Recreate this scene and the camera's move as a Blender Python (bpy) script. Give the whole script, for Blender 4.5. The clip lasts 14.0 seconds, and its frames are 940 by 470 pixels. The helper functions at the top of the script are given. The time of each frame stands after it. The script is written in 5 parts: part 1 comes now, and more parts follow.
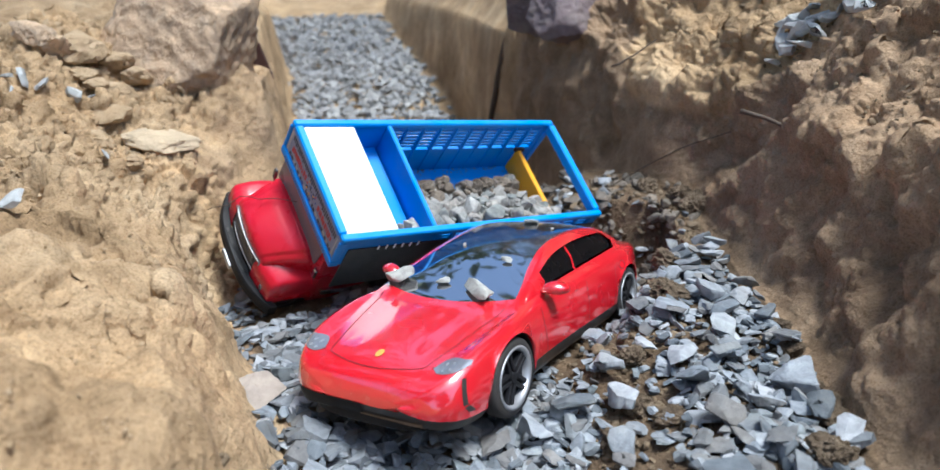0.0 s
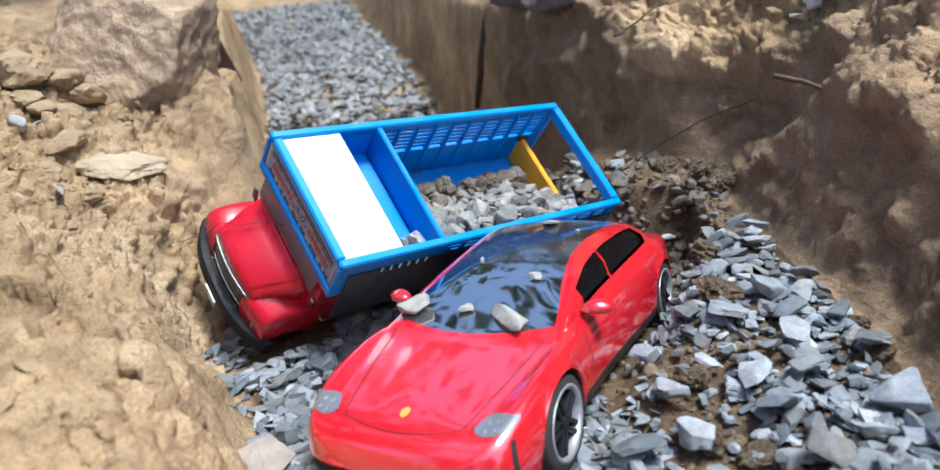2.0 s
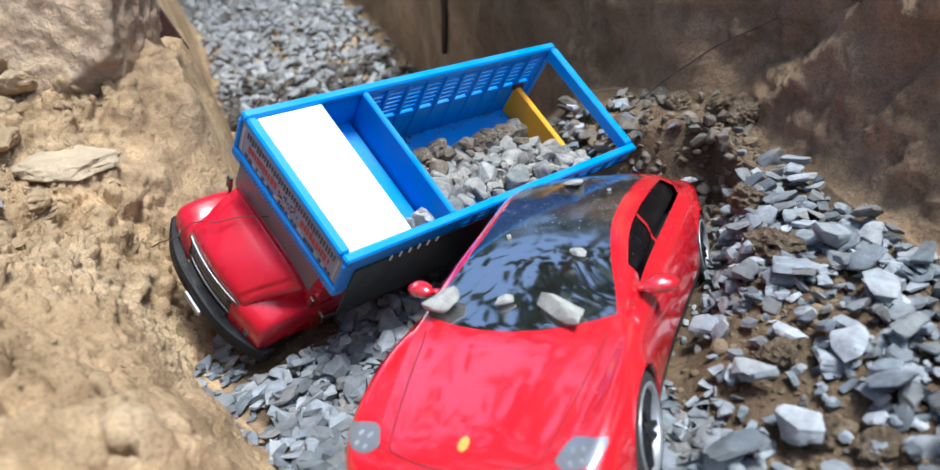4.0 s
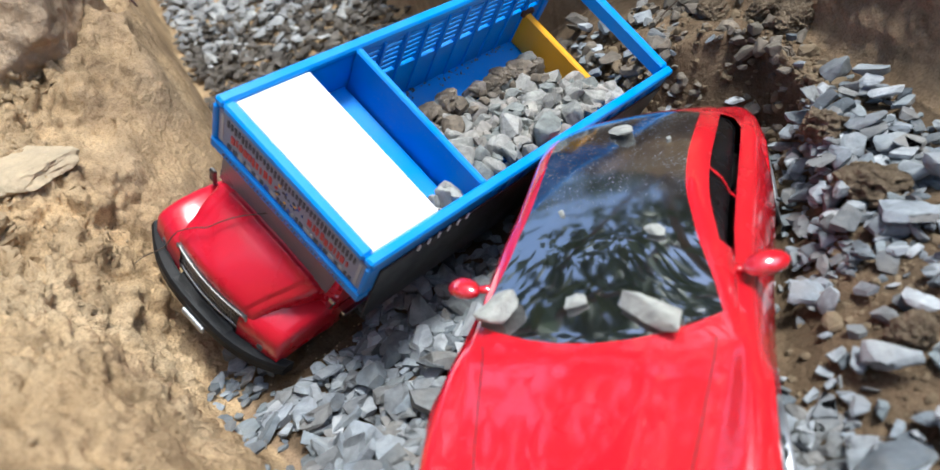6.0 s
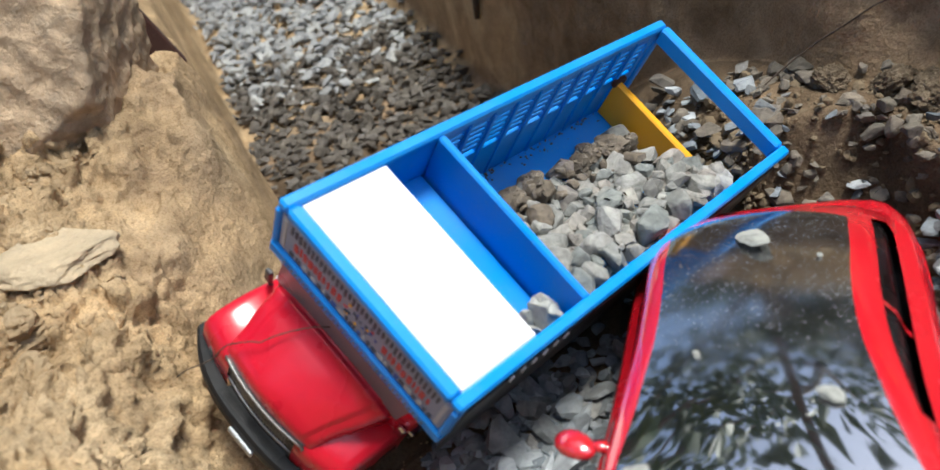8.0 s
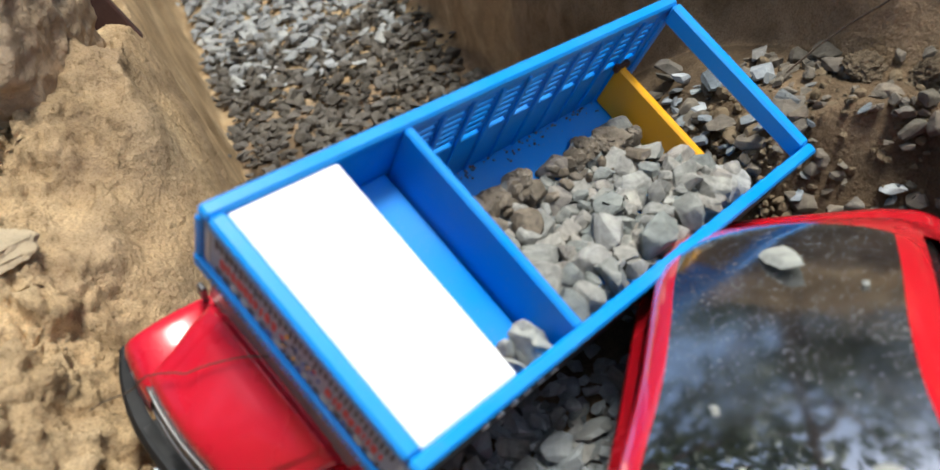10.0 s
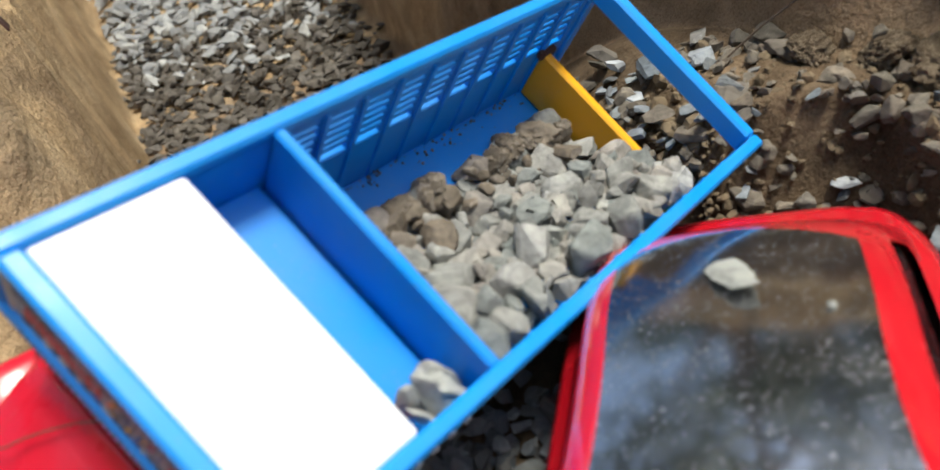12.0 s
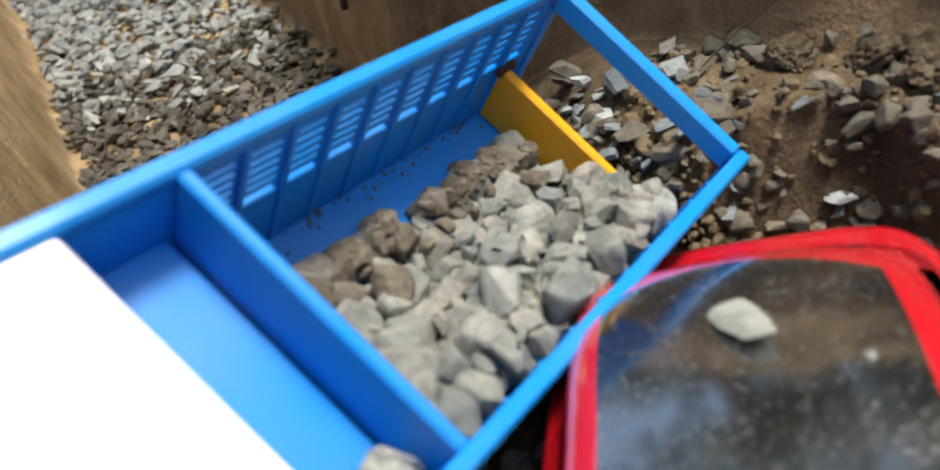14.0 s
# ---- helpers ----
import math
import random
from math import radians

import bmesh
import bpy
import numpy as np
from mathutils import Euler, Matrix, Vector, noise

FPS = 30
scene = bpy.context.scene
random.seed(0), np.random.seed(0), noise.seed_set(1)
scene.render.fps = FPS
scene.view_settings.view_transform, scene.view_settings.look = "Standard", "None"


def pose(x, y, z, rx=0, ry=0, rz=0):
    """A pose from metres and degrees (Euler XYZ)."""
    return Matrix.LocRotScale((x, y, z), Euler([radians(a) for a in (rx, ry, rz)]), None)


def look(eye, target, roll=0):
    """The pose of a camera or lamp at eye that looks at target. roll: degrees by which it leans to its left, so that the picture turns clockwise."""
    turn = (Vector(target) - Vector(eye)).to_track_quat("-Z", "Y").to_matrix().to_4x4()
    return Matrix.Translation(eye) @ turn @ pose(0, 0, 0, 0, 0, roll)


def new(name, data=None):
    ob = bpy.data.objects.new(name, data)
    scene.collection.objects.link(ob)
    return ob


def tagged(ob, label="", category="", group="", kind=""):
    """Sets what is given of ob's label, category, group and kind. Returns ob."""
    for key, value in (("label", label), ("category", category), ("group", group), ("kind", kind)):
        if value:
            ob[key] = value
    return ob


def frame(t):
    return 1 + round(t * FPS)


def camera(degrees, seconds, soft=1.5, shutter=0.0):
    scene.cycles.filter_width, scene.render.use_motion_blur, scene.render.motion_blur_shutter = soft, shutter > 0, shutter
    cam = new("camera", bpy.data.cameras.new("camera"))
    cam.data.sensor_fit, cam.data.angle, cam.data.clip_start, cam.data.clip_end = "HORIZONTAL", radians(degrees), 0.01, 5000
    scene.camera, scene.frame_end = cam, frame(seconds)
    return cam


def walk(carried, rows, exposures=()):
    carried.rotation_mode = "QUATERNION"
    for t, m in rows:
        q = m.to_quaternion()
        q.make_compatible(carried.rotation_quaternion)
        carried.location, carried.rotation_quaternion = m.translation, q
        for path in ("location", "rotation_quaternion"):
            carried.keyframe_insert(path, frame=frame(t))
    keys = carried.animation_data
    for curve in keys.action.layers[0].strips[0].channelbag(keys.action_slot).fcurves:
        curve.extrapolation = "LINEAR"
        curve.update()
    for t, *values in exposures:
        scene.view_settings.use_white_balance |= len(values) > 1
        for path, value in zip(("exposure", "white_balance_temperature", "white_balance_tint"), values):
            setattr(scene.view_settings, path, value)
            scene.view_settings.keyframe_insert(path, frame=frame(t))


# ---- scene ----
cam = camera(67.33, 14.0)
PATH = [
    (0.0, (0.005, -0.2574, 0.1047), (-0.0041, 0.6896, -0.2163), -2.36),
    (0.5, (0.003, -0.2515, 0.1051), (-0.0082, 0.6931, -0.223), -3.19),
    (1.0, (0.002, -0.2439, 0.1057), (-0.01, 0.6988, -0.2275), -4.47),
    (1.5, (0.0002, -0.234, 0.1058), (-0.0078, 0.7061, -0.2349), -5.79),
    (2.0, (-0.0039, -0.2229, 0.1056), (0.0053, 0.7127, -0.2473), -7.31),
    (2.5, (-0.0073, -0.2137, 0.1051), (0.018, 0.7144, -0.2662), -8.93),
    (3.0, (-0.0106, -0.2065, 0.104), (0.0201, 0.7163, -0.28), -10.28),
    (3.2, (-0.0124, -0.2039, 0.1043), (0.0224, 0.7152, -0.2883), -10.59),
    (5.3, (-0.0218, -0.166, 0.1073), (0.0174, 0.6939, -0.4015), -17.11),
    (5.5, (-0.0224, -0.1626, 0.107), (0.0125, 0.6914, -0.4121), -18.03),
    (6.0, (-0.0236, -0.1531, 0.1084), (0.0025, 0.6865, -0.4342), -19.67),
    (6.5, (-0.0238, -0.1416, 0.1127), (0.0004, 0.6945, -0.4353), -20.76),
    (7.0, (-0.025, -0.1316, 0.1156), (0.001, 0.7124, -0.42), -21.13),
    (7.5, (-0.0264, -0.1236, 0.1164), (-0.0119, 0.7327, -0.3998), -21.21),
    (8.0, (-0.0297, -0.1172, 0.1142), (-0.0322, 0.7489, -0.3856), -19.55),
    (8.2, (-0.0309, -0.1154, 0.1124), (-0.0435, 0.7526, -0.384), -18.96),
    (10.3, (-0.0221, -0.0876, 0.1025), (-0.0211, 0.7619, -0.4252), -18.62),
    (10.5, (-0.0212, -0.0841, 0.1013), (-0.0082, 0.7603, -0.4343), -18.45),
    (11.0, (-0.0185, -0.0787, 0.0976), (0.022, 0.7583, -0.4481), -18.01),
    (11.5, (-0.0155, -0.0763, 0.0948), (0.0308, 0.7605, -0.4508), -18.46),
    (12.0, (-0.0139, -0.073, 0.0929), (0.0454, 0.7645, -0.4504), -18.43),
    (12.5, (-0.0129, -0.0684, 0.0901), (0.0661, 0.7722, -0.4458), -18.12),
    (13.0, (-0.0112, -0.0653, 0.088), (0.0721, 0.7767, -0.4451), -18.88),
    (13.5, (-0.0101, -0.061, 0.0856), (0.0803, 0.7813, -0.4458), -19.59),
    (14.0, (-0.0098, -0.0561, 0.0851), (0.1034, 0.7847, -0.4443), -19.35),
]
walk(cam, [(t, look(eye, target, roll)) for t, eye, target, roll in PATH], ((0, 1.57, 5550, 6), (3, 1.64, 5550, 6), (6, 1.56, 5800, 5), (8, 1.46, 6100, 4), (10.5, 1.41, 6250, 3), (14, 1.44, 6600, 3)))
cam.data.dof.use_dof, cam.data.dof.focus_distance, cam.data.dof.aperture_fstop = True, 0.225, 18.0

# ---- light ----
world = bpy.data.worlds.new("sky")
scene.world = world
world.use_nodes = True
wn = world.node_tree.nodes
sky = wn.new("ShaderNodeTexSky")
sky.sky_type, sky.sun_disc = "NISHITA", False
sky.sun_elevation, sky.sun_rotation = radians(70), radians(120)
sky.air_density, sky.dust_density, sky.ozone_density = 1.0, 3.0, 1.2
wn["Background"].inputs["Strength"].default_value = 0.091
world.node_tree.links.new(sky.outputs[0], wn["Background"].inputs["Color"])
sun_data = bpy.data.lights.new("sun", "SUN")
sun_data.energy, sun_data.angle, sun_data.color = 2.05, radians(17), (1.0, 0.95, 0.87)
sun = new("sun", sun_data)
sun.matrix_world = look((0.84, -0.48, 2.62), (0, 0, 0))

# ---- materials ----


def material(name, base, rough=0.6, metal=0.0, spec=0.5, coat=0.0):
    m = bpy.data.materials.new(name)
    m.use_nodes = True
    b = m.node_tree.nodes["Principled BSDF"]
    b.inputs["Base Color"].default_value = (*base, 1)
    b.inputs["Roughness"].default_value = rough
    b.inputs["Metallic"].default_value = metal
    b.inputs["Specular IOR Level"].default_value = spec
    b.inputs["Coat Weight"].default_value = coat
    b.inputs["Coat Roughness"].default_value = 0.05
    return m


class Nodes:
    """Short hand for building a node tree."""

    def __init__(self, m):
        self.tree, self.bsdf = m.node_tree, m.node_tree.nodes["Principled BSDF"]

    def make(self, kind, **given):
        n = self.tree.nodes.new(kind)
        for key, value in given.items():
            n.inputs[key.replace("_", " ")].default_value = value
        return n

    def link(self, a, b):
        self.tree.links.new(a, b)

    def noise(self, scale, detail=4.0, rough=0.55, coords="Object", warp=0.0):
        c = self.tree.nodes.new("ShaderNodeTexCoord")
        n = self.make("ShaderNodeTexNoise", Scale=scale, Detail=detail, Roughness=rough, Distortion=warp)
        self.link(c.outputs[coords], n.inputs["Vector"])
        return n.outputs["Fac"]

    def noise_at(self, scale, detail=4.0, rough=0.55, warp=0.0):
        """Noise at real size, also on scaled stones."""
        c = self.tree.nodes.new("ShaderNodeNewGeometry")
        n = self.make("ShaderNodeTexNoise", Scale=scale, Detail=detail, Roughness=rough, Distortion=warp)
        self.link(c.outputs["Position"], n.inputs["Vector"])
        return n.outputs["Fac"]

    def ramp(self, fac, *stops):
        r = self.tree.nodes.new("ShaderNodeValToRGB")
        while len(r.color_ramp.elements) < len(stops):
            r.color_ramp.elements.new(0.5)
        for e, (at, col) in zip(r.color_ramp.elements, stops):
            e.position = at
            e.color = (*col, 1) if len(col) == 3 else col
        self.link(fac, r.inputs["Fac"])
        return r.outputs["Color"]

    def mix(self, fac, a, b, blend="MIX"):
        n = self.tree.nodes.new("ShaderNodeMix")
        n.data_type, n.blend_type = "RGBA", blend
        for source, at in ((fac, 0), (a, 6), (b, 7)):
            if isinstance(source, (int, float)):
                n.inputs[at].default_value = source
            elif isinstance(source, tuple):
                n.inputs[at].default_value = (*source, 1)
            else:
                self.link(source, n.inputs[at])
        return n.outputs[2]

    def colour(self, out):
        self.link(out, self.bsdf.inputs["Base Color"])

    def rough(self, out):
        self.link(out, self.bsdf.inputs["Roughness"])

    def bump(self, height, strength, distance):
        n = self.make("ShaderNodeBump", Strength=strength, Distance=distance)
        self.link(height, n.inputs["Height"])
        last = self.bsdf.inputs["Normal"].links
        if last:
            self.link(last[0].from_socket, n.inputs["Normal"])
        self.link(n.outputs[0], self.bsdf.inputs["Normal"])


def plastic(name, base, rough=0.3, dirt=0.25, dust=(0.32, 0.25, 0.17), coat=0.0, grain=260.0):
    """Moulded toy plastic or paint with a film of dust and fine unevenness."""
    m = material(name, base, rough, 0.0, 0.5, coat)
    n = Nodes(m)
    big = n.ramp(n.noise(38, 5, 0.65), (0.42, (0, 0, 0)), (0.78, (dirt,) * 3))
    fine = n.ramp(n.noise(900, 3, 0.6), (0.60, (0, 0, 0)), (0.75, (dirt * 1.2,) * 3))
    film = n.mix(1.0, big, fine, "ADD")
    n.colour(n.mix(film, base, dust))
    n.rough(n.ramp(n.noise(70, 4), (0.3, (rough * 0.75,) * 3), (0.75, (min(1, rough * 1.5),) * 3)))
    n.bump(n.noise(grain, 3), 0.05, 0.0004)
    return m


def sand_material():
    m = material("sand", (0.45, 0.33, 0.2), 0.95, 0.0, 0.15)
    n = Nodes(m)
    tint = n.ramp(n.noise(22, 6, 0.6), (0.3, (0.36, 0.245, 0.135)), (0.52, (0.485, 0.348, 0.204)), (0.72, (0.575, 0.443, 0.285)))
    grains = n.ramp(n.noise(1500, 2, 0.6), (0.32, (0.76, 0.73, 0.69)), (0.5, (1, 1, 1)), (0.7, (1.12, 1.10, 1.07)))
    dry = n.mix(1.0, tint, grains, "MULTIPLY")
    damp_shade_tint = n.ramp(n.noise(30, 6, 0.65), (0.3, (0.225, 0.152, 0.092)), (0.5, (0.325, 0.228, 0.143)), (0.75, (0.42, 0.307, 0.20)))
    damp_shade = n.mix(1.0, damp_shade_tint, grains, "MULTIPLY")
    # Lower and right-hand bank: freshly cut moist soil, shade painted into its colour.
    wet_shade = n.tree.nodes.new("ShaderNodeAttribute")
    wet_shade.attribute_name = "darkened"
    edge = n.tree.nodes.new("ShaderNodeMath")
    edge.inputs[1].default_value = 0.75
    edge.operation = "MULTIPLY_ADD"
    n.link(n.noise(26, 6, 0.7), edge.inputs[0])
    n.link(wet_shade.outputs["Fac"], edge.inputs[2])
    part_wet_shade = n.ramp(edge.outputs[0], (0.72, (0, 0, 0)), (0.98, (1, 1, 1)))
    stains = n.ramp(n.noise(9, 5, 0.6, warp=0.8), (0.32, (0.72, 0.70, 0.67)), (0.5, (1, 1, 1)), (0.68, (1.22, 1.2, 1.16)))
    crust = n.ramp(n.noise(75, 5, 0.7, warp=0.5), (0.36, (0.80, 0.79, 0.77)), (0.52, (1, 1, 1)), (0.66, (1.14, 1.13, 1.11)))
    soil = n.mix(1.0, n.mix(part_wet_shade, dry, damp_shade), stains, "MULTIPLY")
    # The trench floor is darker still.
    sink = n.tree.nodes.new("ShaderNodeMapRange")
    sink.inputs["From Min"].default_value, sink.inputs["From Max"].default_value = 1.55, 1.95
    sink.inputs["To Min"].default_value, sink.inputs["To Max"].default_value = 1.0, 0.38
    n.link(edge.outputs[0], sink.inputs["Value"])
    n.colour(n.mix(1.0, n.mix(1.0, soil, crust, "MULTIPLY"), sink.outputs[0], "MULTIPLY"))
    n.rough(n.ramp(part_wet_shade, (0.0, (0.97,) * 3), (1.0, (0.78,) * 3)))
    n.bump(n.noise(120, 8, 0.6), 0.5, 0.004)
    n.bump(n.noise(420, 5, 0.65), 0.8, 0.0022)
    n.bump(n.noise(1100, 4, 0.7), 0.5, 0.0008)
    return m


def stone_material(name, stops, scale=130.0, low=0.66, high=1.22, relief=0.0, dusty=0.5):
    m = material(name, (0.3, 0.3, 0.3), 0.85, 0.0, 0.3)
    n = Nodes(m)
    info = n.tree.nodes.new("ShaderNodeObjectInfo")
    isle = n.tree.nodes.new("ShaderNodeNewGeometry")
    add = n.tree.nodes.new("ShaderNodeMath")
    add.operation = "ADD"
    n.link(info.outputs["Random"], add.inputs[0])
    n.link(isle.outputs["Random Per Island"], add.inputs[1])
    wrap = n.tree.nodes.new("ShaderNodeMath")
    wrap.operation = "FRACT"
    n.link(add.outputs[0], wrap.inputs[0])
    body = n.ramp(wrap.outputs[0], *stops)
    veins = n.ramp(n.noise_at(scale, 7, 0.65, warp=0.8), (0.3, (low,) * 3), (0.5, (0.95, 0.95, 0.95)), (0.7, (high, high, high * 0.97)))
    rock = n.mix(1.0, body, veins, "MULTIPLY")
    dust = n.ramp(n.noise_at(55, 5, 0.7), (0.5, (0, 0, 0)), (0.75, (dusty,) * 3))
    n.colour(n.mix(dust, rock, (0.29, 0.255, 0.205)))
    if relief:
        n.bump(n.noise_at(90, 9, 0.6), 0.9, relief)
    n.bump(n.noise_at(380, 7, 0.68), 0.8, 0.0011)
    n.bump(n.noise_at(2200, 3, 0.6), 0.45, 0.0003)
    return m


SAND = sand_material()
GRAVEL = stone_material("gravel_stone", [(0.0, (0.105, 0.118, 0.130)), (0.16, (0.191, 0.217, 0.242)), (0.32, (0.325, 0.35, 0.38)), (0.44, (0.154, 0.163, 0.170)), (0.56, (0.222, 0.213, 0.205)), (0.66, (0.185, 0.213, 0.228)), (0.78, (0.43, 0.445, 0.465)), (0.9, (0.247, 0.271, 0.297)), (1.0, (0.136, 0.140, 0.146))], 170, 0.62, 1.3, 0.0, 0.4)
WARM_GRAVEL = stone_material("warm_gravel_stone", [(0.0, (0.148, 0.151, 0.144)), (0.13, (0.295, 0.288, 0.266)), (0.26, (0.192, 0.211, 0.203)), (0.40, (0.347, 0.325, 0.292)), (0.50, (0.207, 0.177, 0.155)), (0.62, (0.236, 0.258, 0.248)), (0.72, (0.318, 0.288, 0.258)), (0.82, (0.251, 0.248, 0.229)), (0.92, (0.392, 0.383, 0.362)), (1.0, (0.184, 0.162, 0.137))], 260, 0.5, 1.4, 0.0, 0.22)
SLAB = stone_material("pink_grey_rock", [(0.0, (0.53, 0.38, 0.245)), (1.0, (0.57, 0.415, 0.27))], 60, 0.55, 1.35, 0.008)
DARK_ROCK = stone_material("purple_rock", [(0.0, (0.17, 0.135, 0.135)), (1.0, (0.20, 0.155, 0.155))], 60)
BROWN_STONE = stone_material("earthy_stone", [(0.0, (0.10, 0.08, 0.06)), (0.5, (0.17, 0.135, 0.10)), (1.0, (0.22, 0.185, 0.15))], 260, 0.5, 1.4)
# Brown stones, with the trench's deep shade put into their colour.
SHADED_GRAVEL = stone_material("shaded_gravel_stone", [(0.0, (0.051, 0.043, 0.034)), (0.3, (0.111, 0.095, 0.078)), (0.6, (0.170, 0.153, 0.136)), (0.8, (0.085, 0.070, 0.056)), (1.0, (0.145, 0.128, 0.111))])
SOILED_GRAVEL = stone_material("soiled_gravel_stone", [(0.0, (0.092, 0.076, 0.059)), (0.2, (0.190, 0.162, 0.129)), (0.4, (0.120, 0.105, 0.084)), (0.6, (0.218, 0.180, 0.141)), (0.8, (0.141, 0.111, 0.084)), (1.0, (0.176, 0.158, 0.136))], 220, 0.5, 1.35, 0.0, 0.5)
PALE_ROCK = stone_material("pale_rock", [(0.0, (0.36, 0.305, 0.26)), (1.0, (0.40, 0.34, 0.285))], 60)
TAN_STONE = stone_material("tan_stone", [(0.0, (0.56, 0.44, 0.29)), (1.0, (0.60, 0.48, 0.32))], 90, 0.75, 1.15, 0.004)
CLOD = material("sand_clod", (0.45, 0.33, 0.2), 0.95, 0.0, 0.15)
_n = Nodes(CLOD)
_n.colour(_n.ramp(_n.noise_at(75, 7, 0.65), (0.3, (0.36, 0.255, 0.145)), (0.52, (0.48, 0.352, 0.213)), (0.7, (0.57, 0.44, 0.288))))
_n.bump(_n.noise_at(190, 8, 0.65), 0.7, 0.003)
_n.bump(_n.noise_at(600, 6, 0.7), 0.8, 0.0016)
CHIP = stone_material("pale_chip", [(0.0, (0.45, 0.465, 0.46)), (1.0, (0.52, 0.525, 0.51))])
GREY_CHIP = stone_material("grey_chip", [(0.0, (0.36, 0.36, 0.33)), (1.0, (0.42, 0.42, 0.385))], 260, 0.62, 1.2, 0.0, 0.35)
# Paler copy for the far floor: its sunlight is put into the colour.
SUNLIT_GRAVEL = stone_material("sunlit_gravel_stone", [(0.0, (0.204, 0.208, 0.212)), (0.3, (0.378, 0.382, 0.386)), (0.55, (0.287, 0.287, 0.280)), (0.8, (0.469, 0.469, 0.454)), (1.0, (0.318, 0.322, 0.325))])
DARK_CLOD = material("soil_clod", (0.2, 0.13, 0.08), 0.95, 0.0, 0.15)
_n = Nodes(DARK_CLOD)
_n.colour(_n.ramp(_n.noise_at(60, 6), (0.3, (0.115, 0.084, 0.052)), (0.7, (0.24, 0.182, 0.118))))
_n.bump(_n.noise_at(500, 6, 0.7), 0.6, 0.001)
RED_PAINT = plastic("red_car_paint", (0.60, 0.006, 0.018), 0.22, 0.03, coat=1.0)
CAB_RED = plastic("dark_red_plastic", (0.54, 0.006, 0.024), 0.26, 0.02, coat=0.5)
CAB_RED.node_tree.nodes["Principled BSDF"].inputs["Coat Roughness"].default_value = 0.14
CAB_RED.node_tree.nodes["Principled BSDF"].inputs["Specular IOR Level"].default_value = 0.3
RED_PAINT.node_tree.nodes["Principled BSDF"].inputs["Coat IOR"].default_value = 2.15
RED_PAINT.node_tree.nodes["Principled BSDF"].inputs["Coat Roughness"].default_value = 0.065
BLUE = plastic("blue_plastic", (0.004, 0.235, 0.74), 0.40, 0.13)
# The box's blue made lighter: sky glint on the rim, as base colour.
SKYLIT_BLUE = plastic("skylit_blue_plastic", (0.008, 0.27, 0.78), 0.38, 0.07)
YELLOW = plastic("yellow_plastic", (0.82, 0.38, 0.008), 0.35, 0.10)
WHITE = plastic("white_sheet", (0.88, 0.88, 0.88), 0.5, 0.0)
BLACK = plastic("black_plastic", (0.018, 0.019, 0.021), 0.4, 0.12)
GREY_PLASTIC = plastic("dark_grey_plastic", (0.05, 0.053, 0.06), 0.4, 0.12)
BUMPER = plastic("bumper_plastic", (0.010, 0.011, 0.013), 0.55, 0.04)
DUSTY_LIP = plastic("dusty_plastic", (0.17, 0.105, 0.06), 0.7, 0.4)
BUMPER.node_tree.nodes["Principled BSDF"].inputs["Specular IOR Level"].default_value = 0.2
GRILLE_METAL = material("grille_metal", (0.34, 0.33, 0.32), 0.42, 1.0)
CHROME = material("chrome", (0.62, 0.62, 0.63), 0.22, 1.0)
RUBBER = plastic("tyre_rubber", (0.016, 0.016, 0.018), 0.75, 0.08)
RIM_BLACK = material("black_rim", (0.010, 0.010, 0.012), 0.5, 0.0, 0.3)
RIM_SILVER = material("silver_rim", (0.44, 0.45, 0.47), 0.4, 0.6)
LAMP = material("lamp_glass", (0.30, 0.31, 0.34), 0.16, 0.5, coat=1.0)
GOLD = material("gold_badge", (0.62, 0.40, 0.08), 0.4, 0.2)
PANE = material("dusty_black_glass", (0.012, 0.013, 0.016), 0.04, 0.0, 1.0)
PANE.node_tree.nodes["Principled BSDF"].inputs["IOR"].default_value = 3.1
_n = Nodes(PANE)
_a = _n.tree.nodes.new("ShaderNodeAttribute")
_a.attribute_name = "dust"
_flat = _a.outputs["Color"]
_specks = _n.ramp(_n.noise_at(1300, 4, 0.75), (0.56, (0, 0, 0)), (0.70, (0.5,) * 3))
_cloud = _n.ramp(_n.noise_at(120, 8, 0.75), (0.48, (0, 0, 0)), (0.74, (0.15,) * 3))
_dust = _n.mix(1.0, _n.mix(1.0, _specks, _cloud, "SCREEN"), _flat, "MULTIPLY")
_n.colour(_n.mix(_dust, (0.012, 0.013, 0.016), (0.34, 0.31, 0.27)))
_n.rough(_n.mix(1.0, _n.ramp(_dust, (0.0, (0.04,) * 3), (0.5, (0.4,) * 3)), _n.ramp(_a.outputs["Fac"], (0.1, (0, 0, 0)), (1.0, (0.08,) * 3)), "ADD"))
WINDOW = plastic("dark_window", (0.003, 0.003, 0.004), 0.25, 0.01)
WINDOW.node_tree.nodes["Principled BSDF"].inputs["Specular IOR Level"].default_value = 0.2
RUST = plastic("rusty_brown_plate", (0.05, 0.017, 0.011), 0.7, 0.08)
TWIG = plastic("dry_twig", (0.065, 0.042, 0.028), 0.85, 0.12)
SCREEN_GREY = plastic("dull_grey_plastic", (0.17, 0.175, 0.185), 0.35, 0.2)
PRINT_GREY = plastic("printed_grey", (0.27, 0.285, 0.36), 0.45, 0.2)
PRINT_BLACK = plastic("printed_black", (0.065, 0.065, 0.085), 0.5, 0.15)
DECO_DARK = plastic("decor_dark", (0.05, 0.09, 0.30), 0.5, 0.2)
DECO_RED = plastic("decor_red", (0.50, 0.05, 0.05), 0.5, 0.1)
